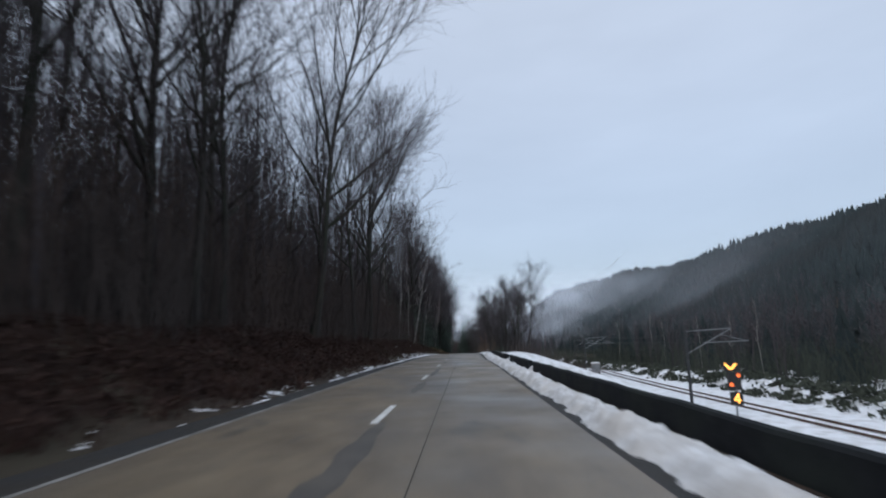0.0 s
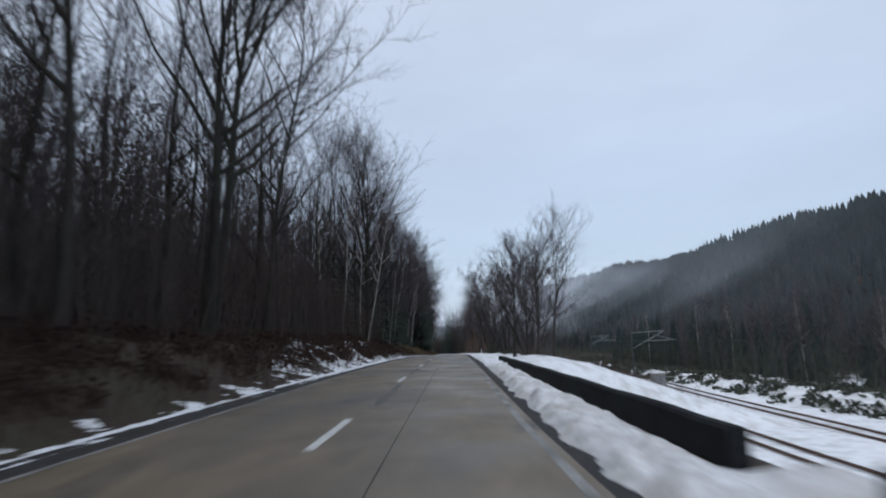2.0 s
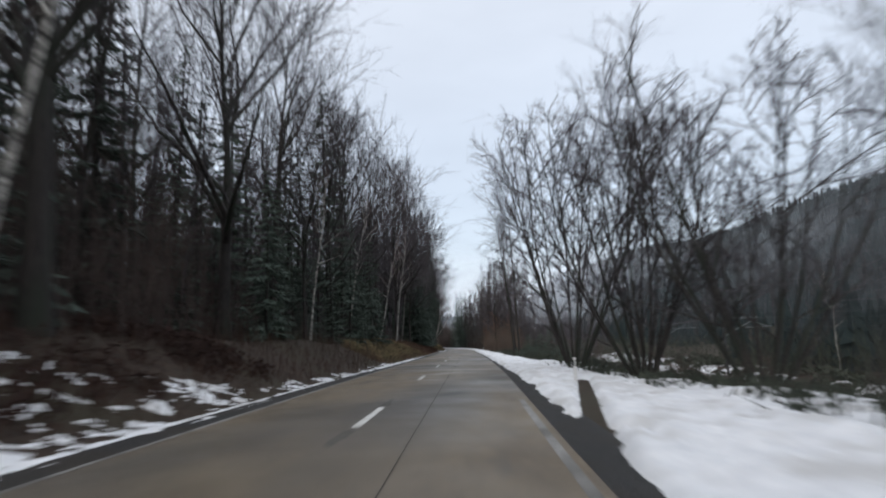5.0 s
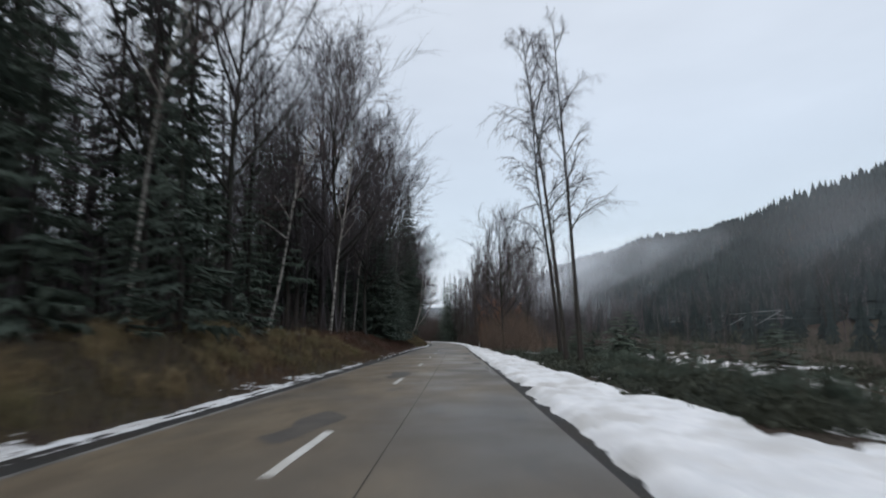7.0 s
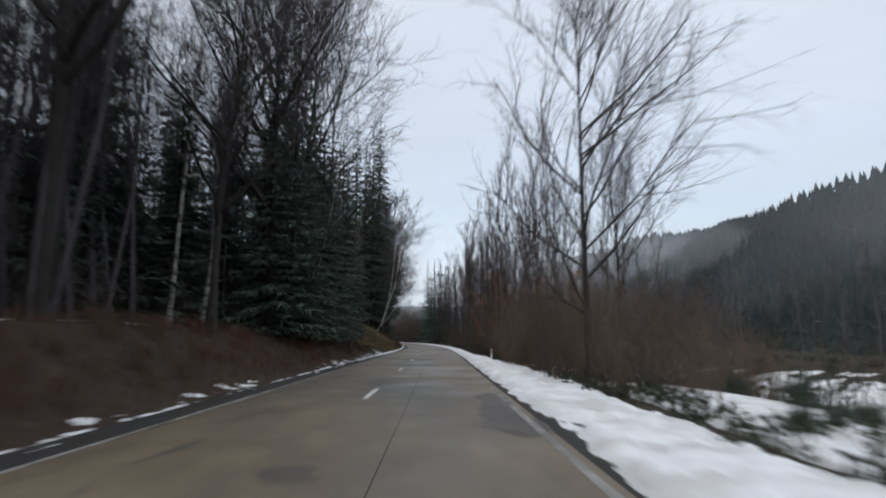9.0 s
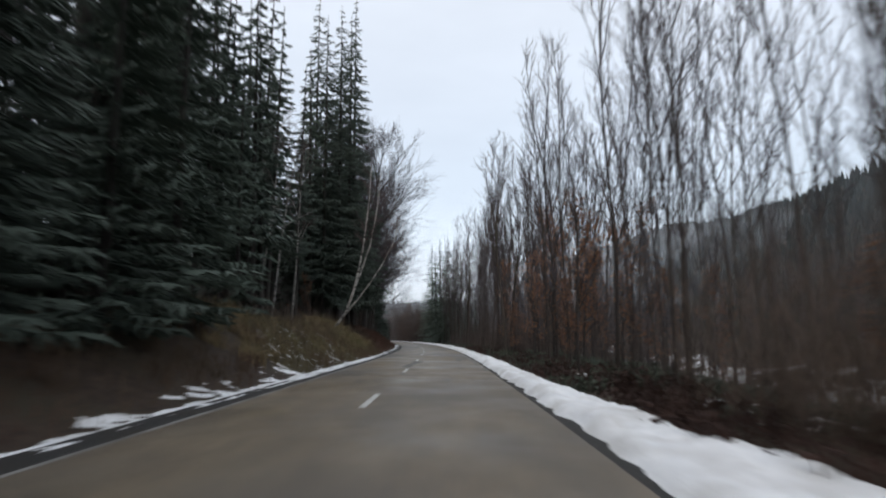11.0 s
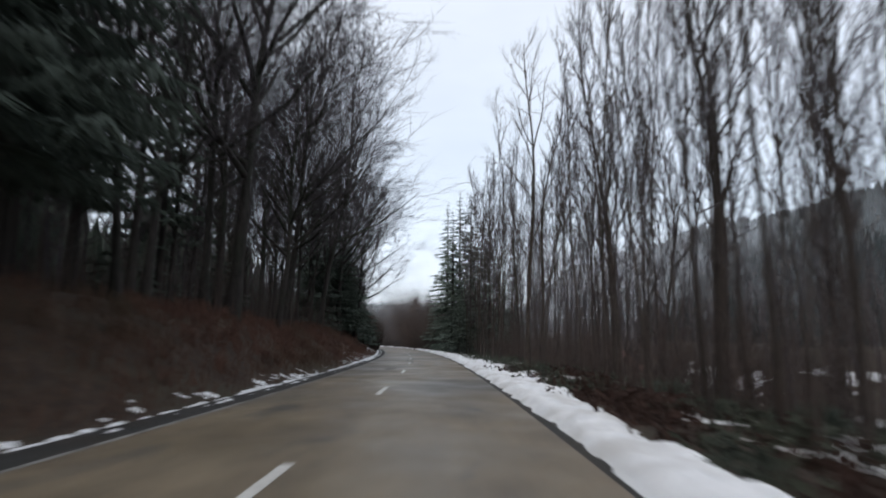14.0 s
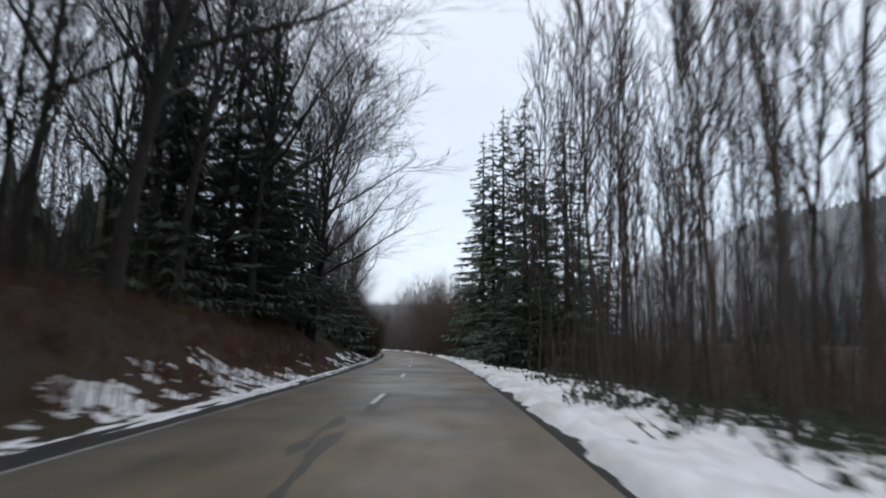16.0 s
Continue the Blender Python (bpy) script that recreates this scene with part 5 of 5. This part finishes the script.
def bars(parent, name, strokes, width, depth, mat, label):
    """Flat strokes of a lit sign, each from one point to another in the sign's plane."""
    v, f = [], []
    for (x0, z0), (x1, z1) in strokes:
        d = Vector((x1 - x0, 0, z1 - z0))
        n = Vector((-d.z, 0, d.x)).normalized() * width / 2
        a, b = Vector((x0, 0, z0)), Vector((x1, 0, z1))
        o = len(v)
        for y in (0, -depth):
            v += [tuple(q + Vector((0, y, 0))) for q in (a - n, a + n, b + n, b - n)]
        f += [(o, o + 1, o + 2, o + 3), (o + 7, o + 6, o + 5, o + 4)]
        f += [(o + i, o + 4 + i, o + 4 + (i + 1) % 4, o + (i + 1) % 4) for i in range(4)]
    me = mesh_from(v, f, mat)
    ob = part(name, me, parent, label)
    return ob


def rail_signal():
    ob = tagged(new("railway_signal"), "railway signal with orange lamps, lit letter V and figure 4", "railway signal")
    v, f = [], []
    beam(v, f, (0, 0.25, -0.2), (0, 0.25, 3.4), 0.07, 8)
    part("post", mesh_from(v, f, galvanised), ob, "steel post")
    v, f = [], []
    box(v, f, (0, 0.06, 2.72), (0.92, 0.22, 1.35))
    part("signal_head", mesh_from(v, f, dark_metal), ob, "black signal head")
    for x, z, mat, label in ((0.3, 3.12, amber_deep, "lit orange lamp"), (-0.22, 2.45, amber_deep, "lit orange lamp")):
        v, f = [], []
        tube(v, f, [Vector((x, -0.03, z)), Vector((x, -0.08, z)), Vector((x, -0.10, z))], [0.15, 0.13, 0.02], 12)
        part("lamp", mesh_from(v, f, mat, True), ob, label)
        v, f = [], []
        for k in range(9):
            q = math.pi * k / 8
            v += [(x + 0.2 * math.cos(q), -0.05, z + 0.2 * math.sin(q)), (x + 0.19 * math.cos(q), -0.33, z + 0.17 * math.sin(q))]
        f = [(2 * k, 2 * k + 1, 2 * k + 3, 2 * k + 2) for k in range(8)]
        part("hood", mesh_from(v, f, dark_metal), ob, "black lamp hood")
    v, f = [], []
    box(v, f, (0.05, 0.1, 1.42), (0.86, 0.12, 0.95))
    part("number_plate", mesh_from(v, f, dark_metal), ob, "black indicator plate")
    bars(ob, "numeral", [((0.12, 1.78), (-0.16, 1.32)), ((-0.2, 1.32), (0.28, 1.32)), ((0.12, 1.8), (0.12, 1.08))], 0.11, 0.03, amber, "lit amber figure 4").location = (0.05, 0.02, 0)
    bars(ob, "letter", [((-0.38, 4.0), (-0.02, 3.55)), ((0.38, 4.0), (0.02, 3.55))], 0.17, 0.03, amber, "lit amber letter V").location = (-0.15, 0.02, 0)
    v, f = [], []
    box(v, f, (-0.15, 0.14, 3.76), (0.95, 0.1, 0.62))
    part("letter_plate", mesh_from(v, f, dark_metal), ob, "black backing of the letter")
    return ob


rail_signal().matrix_basis = Matrix.Translation(valley(44.7, 21.8, 0.0)) @ Matrix.Rotation(radians(-18), 4, "Z")


def relay_cabinet(s, e, size):
    ob = tagged(new("relay_cabinet"), "grey railway relay cabinet with a snow-covered roof", "cabinet")
    v, f = [], []
    box(v, f, (0, 0, size[2] / 2), size)
    part("body", mesh_from(v, f, concrete), ob)
    v, f = [], []
    box(v, f, (-size[0] * 0.24, -size[1] / 2 - 0.015, size[2] * 0.5), (size[0] * 0.44, 0.03, size[2] * 0.86))
    part("door", mesh_from(v, f, galvanised), ob, "pale metal door")
    v, f = [], []
    box(v, f, (size[0] * 0.24, -size[1] / 2 - 0.015, size[2] * 0.5), (size[0] * 0.44, 0.03, size[2] * 0.86))
    part("door", mesh_from(v, f, galvanised), ob, "pale metal door")
    v, f = [], []
    box(v, f, (0, 0, size[2] + 0.05), (size[0] * 1.15, size[1] * 1.15, 0.1))
    part("roof", mesh_from(v, f, concrete), ob)
    v, f = [], []
    box(v, f, (0, 0, size[2] + 0.19), (size[0] * 1.1, size[1] * 1.1, 0.18), taper=0.85)
    part("snow_cap", mesh_from(v, f, snow_mat), ob, "cap of old snow")
    ob.matrix_basis = Matrix.Translation(valley(s, e))
    return ob


relay_cabinet(103.0, 22.6, (1.4, 0.9, 1.9))


# ---- delineator posts along the road ----
def delineator():
    ob = tagged(new("delineator_post"), "slim white roadside delineator with a black band", "delineator", "roadside delineators")
    v, f = [], []
    box(v, f, (0, 0, 0.42), (0.12, 0.05, 0.95), taper=0.85)
    part("post_body", mesh_from(v, f, white_plastic), ob)
    v, f = [], []
    box(v, f, (0, 0, 0.72), (0.125, 0.056, 0.2), taper=0.98)
    part("band", mesh_from(v, f, dark_metal), ob, "black band")
    v, f = [], []
    box(v, f, (0, -0.031, 0.72), (0.05, 0.008, 0.13))
    part("reflector", mesh_from(v, f, white_plastic), ob, "pale reflector")
    return ob


first_post = delineator()
first_post.matrix_basis = Matrix.Translation(ground_at(216.7, 5.5))
for s, e in ((117.5, 5.6),):
    copy_thing(first_post, Matrix.Translation(ground_at(s, e)))


# ---- beech saplings that kept their leaves ----
def leaf(verts, faces, p, d, size, rng2):
    side = turned(d, math.pi / 2, rng2) * size * 0.32
    mid = p + d * size * 0.5
    lift = side.cross(d).normalized() * size * 0.12
    o = len(verts)
    verts += [tuple(p), tuple(mid + side + lift), tuple(p + d * size), tuple(mid - side + lift)]
    faces += [(o, o + 1, o + 2), (o, o + 2, o + 3)]


def beech(seed, height):
    g = random.Random(seed)
    ob = tagged(new("beech_sapling"), "young beech holding its dry copper-brown leaves", "tree", "beech saplings")
    tv, tf, cv, cf, boughs = bare_tree(seed, height, 0.05, 0.12, 0.3, 16, 4, 3, 1, lift=0.5, lean=0.06, twig_r=0.008, split=True)
    part("trunk", mesh_from(tv, tf, bark, True), ob)
    for bv, bf in boughs:
        part("limb", mesh_from(bv, bf, bark, True), ob)
    part("crown", mesh_from(cv, cf, twig_bark), ob)
    lv, lf = [], []
    tips = [Vector(cv[i]) for i in range(3, len(cv), 5)]
    for k in range(900):
        p = g.choice(tips) + Vector((g.uniform(-.2, .2), g.uniform(-.2, .2), g.uniform(-.2, .2)))
        leaf(lv, lf, p, turned(Vector((0, 0, -1)), g.uniform(0.2, 1.3), g), g.uniform(0.09, 0.15), g)
    part("foliage", mesh_from(lv, lf, beech_leaf), ob, "dry copper-brown leaves")
    return ob


beeches = [beech(600, 7.5), beech(601, 9.0)]
spread(26, (240, 276), (8.2, 17), beeches, (0.7, 1.15), 1.6, 61)
spread(6, (205, 226), (7.6, 12), beeches, (0.5, 0.8), 2.0, 62)
spread(5, (262, 275), (-16, -10), beeches, (0.25, 0.45), 2.0, 63)


# ---- broom and bramble ----
def broom(seed):
    g = random.Random(seed)
    ob = tagged(new("broom_bush"), "dark green broom bush on the slope below the road", "bush", "broom bushes")
    v, f, sv, sf = [], [], [], []
    for k in range(90):
        q, r = g.uniform(0, 6.28), g.uniform(0, 0.55) ** 0.8
        a = Vector((r * math.cos(q), r * math.sin(q), -0.1))
        d = turned(Vector((0, 0, 1)), 0.15 + r * 0.9, g)
        b = a + d * g.uniform(0.7, 1.5)
        spike(sv, sf, a, b, 0.03)
        for w in range(3):
            p = a.lerp(b, g.uniform(0.3, 0.95))
            spike(v, f, p, p + turned(d, g.uniform(0.2, 0.7), g) * 0.45, 0.032)
    part("stem_tangle", mesh_from(sv, sf, dark_bramble), ob)
    part("foliage", mesh_from(v, f, needles), ob)
    return ob


brooms = [broom(700), broom(701)]
spread(30, (148, 173), (7.3, 10.5), brooms, (0.55, 0.95), 0.8, 71)
spread(44, (146, 176), (9.6, 17), brooms, (0.8, 1.4), 1.1, 79)
spread(16, (178, 198), (8.0, 14), brooms, (0.6, 1.3), 1.2, 80)
spread(26, (228, 262), (9, 19), brooms, (0.6, 1.2), 1.1, 72)
spread(14, (282, 330), (9, 18), brooms, (0.6, 1.1), 1.4, 73)


def bramble_clumps(seed, count, s_range, e_range, big=1.0):
    """Low leafy tangles, each of a few dozen arching shoots."""
    g = random.Random(seed)
    verts, faces = [], []
    for k in range(count):
        s, e = g.uniform(*s_range), g.uniform(*e_range)
        r, h = g.uniform(0.3, 0.9), g.uniform(0.25, 0.75)
        for w in range(22):
            a = ground_at(s + g.gauss(0, r * 0.6), e + g.gauss(0, r * 0.5))
            d = turned(Vector((0, 0, 1)), g.uniform(0.1, 1.2), g)
            spike(verts, faces, a, a + d * h * g.uniform(0.7, 1.4), 0.03)
            leaf(verts, faces, a + d * h * 0.6, turned(d, 1.0, g), g.uniform(0.12, 0.25) * big, g)
    return verts, faces


stuff("railway_bramble", *bramble_clumps(74, 700, (-10, 190), (30.8, 37.5), 2.6), dark_bramble, "dark bramble clumps poking through the snow on the railway bank", "bramble")
stuff("slope_bramble", *bramble_clumps(75, 300, (106, 190), (7.5, 15)), dark_bramble, "dark bramble on the snowy slope below the road", "bramble")
stuff("slope_bramble", *bramble_clumps(76, 420, (215, 345), (5.6, 14)), dark_bramble, "dark bramble under the young trees beside the road", "bramble")
stuff("slope_bramble", *bramble_clumps(83, 230, (222, 304), (5.6, 9.5)), bank_bramble, "dark brown bramble along the snow bank", "bramble")
stuff("bank_bramble", *bramble_clumps(85, 420, (0, 46), (-10.5, -4.9)), bank_bramble, "dark red-brown bramble close along the road edge", "bramble")
stuff("bank_bramble", *bramble_clumps(77, 520, (-8, 120), (-10.5, -5.4)), bank_bramble, "dark red-brown bramble on the forest bank", "bramble")
stuff("slope_bramble", *bramble_clumps(82, 520, (172, 262), (13, 44)), dark_bramble, "dark bramble on the rough slope towards the railway", "bramble")
stuff("slope_bramble", *bramble_clumps(81, 60, (174, 202), (6.5, 8.8)), dark_bramble, "brown bramble between the snow patches", "bramble")
stuff("slope_bramble", *bramble_clumps(78, 240, (148, 174), (6.8, 12)), dark_bramble, "dark bramble along the edge of the snow bank", "bramble")


# ---- a small house below the road, half hidden by the young trees ----
def hut(s, e, turn):
    ob = tagged(new("small_house"), "small grey plastered house with a red tiled roof among the trees", "house")
    base = ground_at(s, e)
    ob.matrix_basis = Matrix.Translation(base) @ Matrix.Rotation(radians(turn), 4, "Z")
    L, W, H, R = 5.2, 4.0, 2.7, 1.5
    v = [(-L / 2, -W / 2, -1), (L / 2, -W / 2, -1), (L / 2, W / 2, -1), (-L / 2, W / 2, -1), (-L / 2, -W / 2, H), (L / 2, -W / 2, H), (L / 2, W / 2, H), (-L / 2, W / 2, H), (-L / 2, 0, H + R), (L / 2, 0, H + R)]
    part("wall", mesh_from(v, [(0, 1, 5, 4), (2, 3, 7, 6), (1, 2, 6, 9, 5), (3, 0, 4, 8, 7)], concrete), ob)
    for sgn in (-1, 1):
        x, y, t = L / 2 + 0.35, sgn * (W / 2 + 0.4), 0.12
        drop = R * 0.4 / (W / 2)
        v = [(-x, 0, H + R + 0.01), (x, 0, H + R + 0.01), (x, y, H - drop), (-x, y, H - drop)]
        v += [(a, b, c + t) for a, b, c in v]
        roof = part("roof", mesh_from(v, [(0, 1, 2, 3), (7, 6, 5, 4), (0, 4, 5, 1), (1, 5, 6, 2), (2, 6, 7, 3), (3, 7, 4, 0)], roof_tile), ob, "red tiled roof slope")
    for x, y, sx, sy, z in ((-1.2, -W / 2, 0.9, 0.08, 1.5), (1.2, -W / 2, 0.9, 0.08, 1.5), (-L / 2, 0, 0.08, 0.9, 1.5)):
        v, f = [], []
        box(v, f, (x, y, z), (sx + 0.14, sy + 0.04, 1.24))
        win = part("window", mesh_from(v, f, white_plastic), ob, "white window frame")
        v, f = [], []
        box(v, f, (x, y, z), (sx, sy + 0.07, 1.1))
        part("pane", mesh_from(v, f, dark_metal), win, "dark window pane")
    v, f = [], []
    box(v, f, (0.9, 0.3, H + R + 0.2), (0.45, 0.45, 1.1))
    part("chimney", mesh_from(v, f, roof_tile), ob, "brick chimney")
    return ob


hut(331, 22.5, 64)
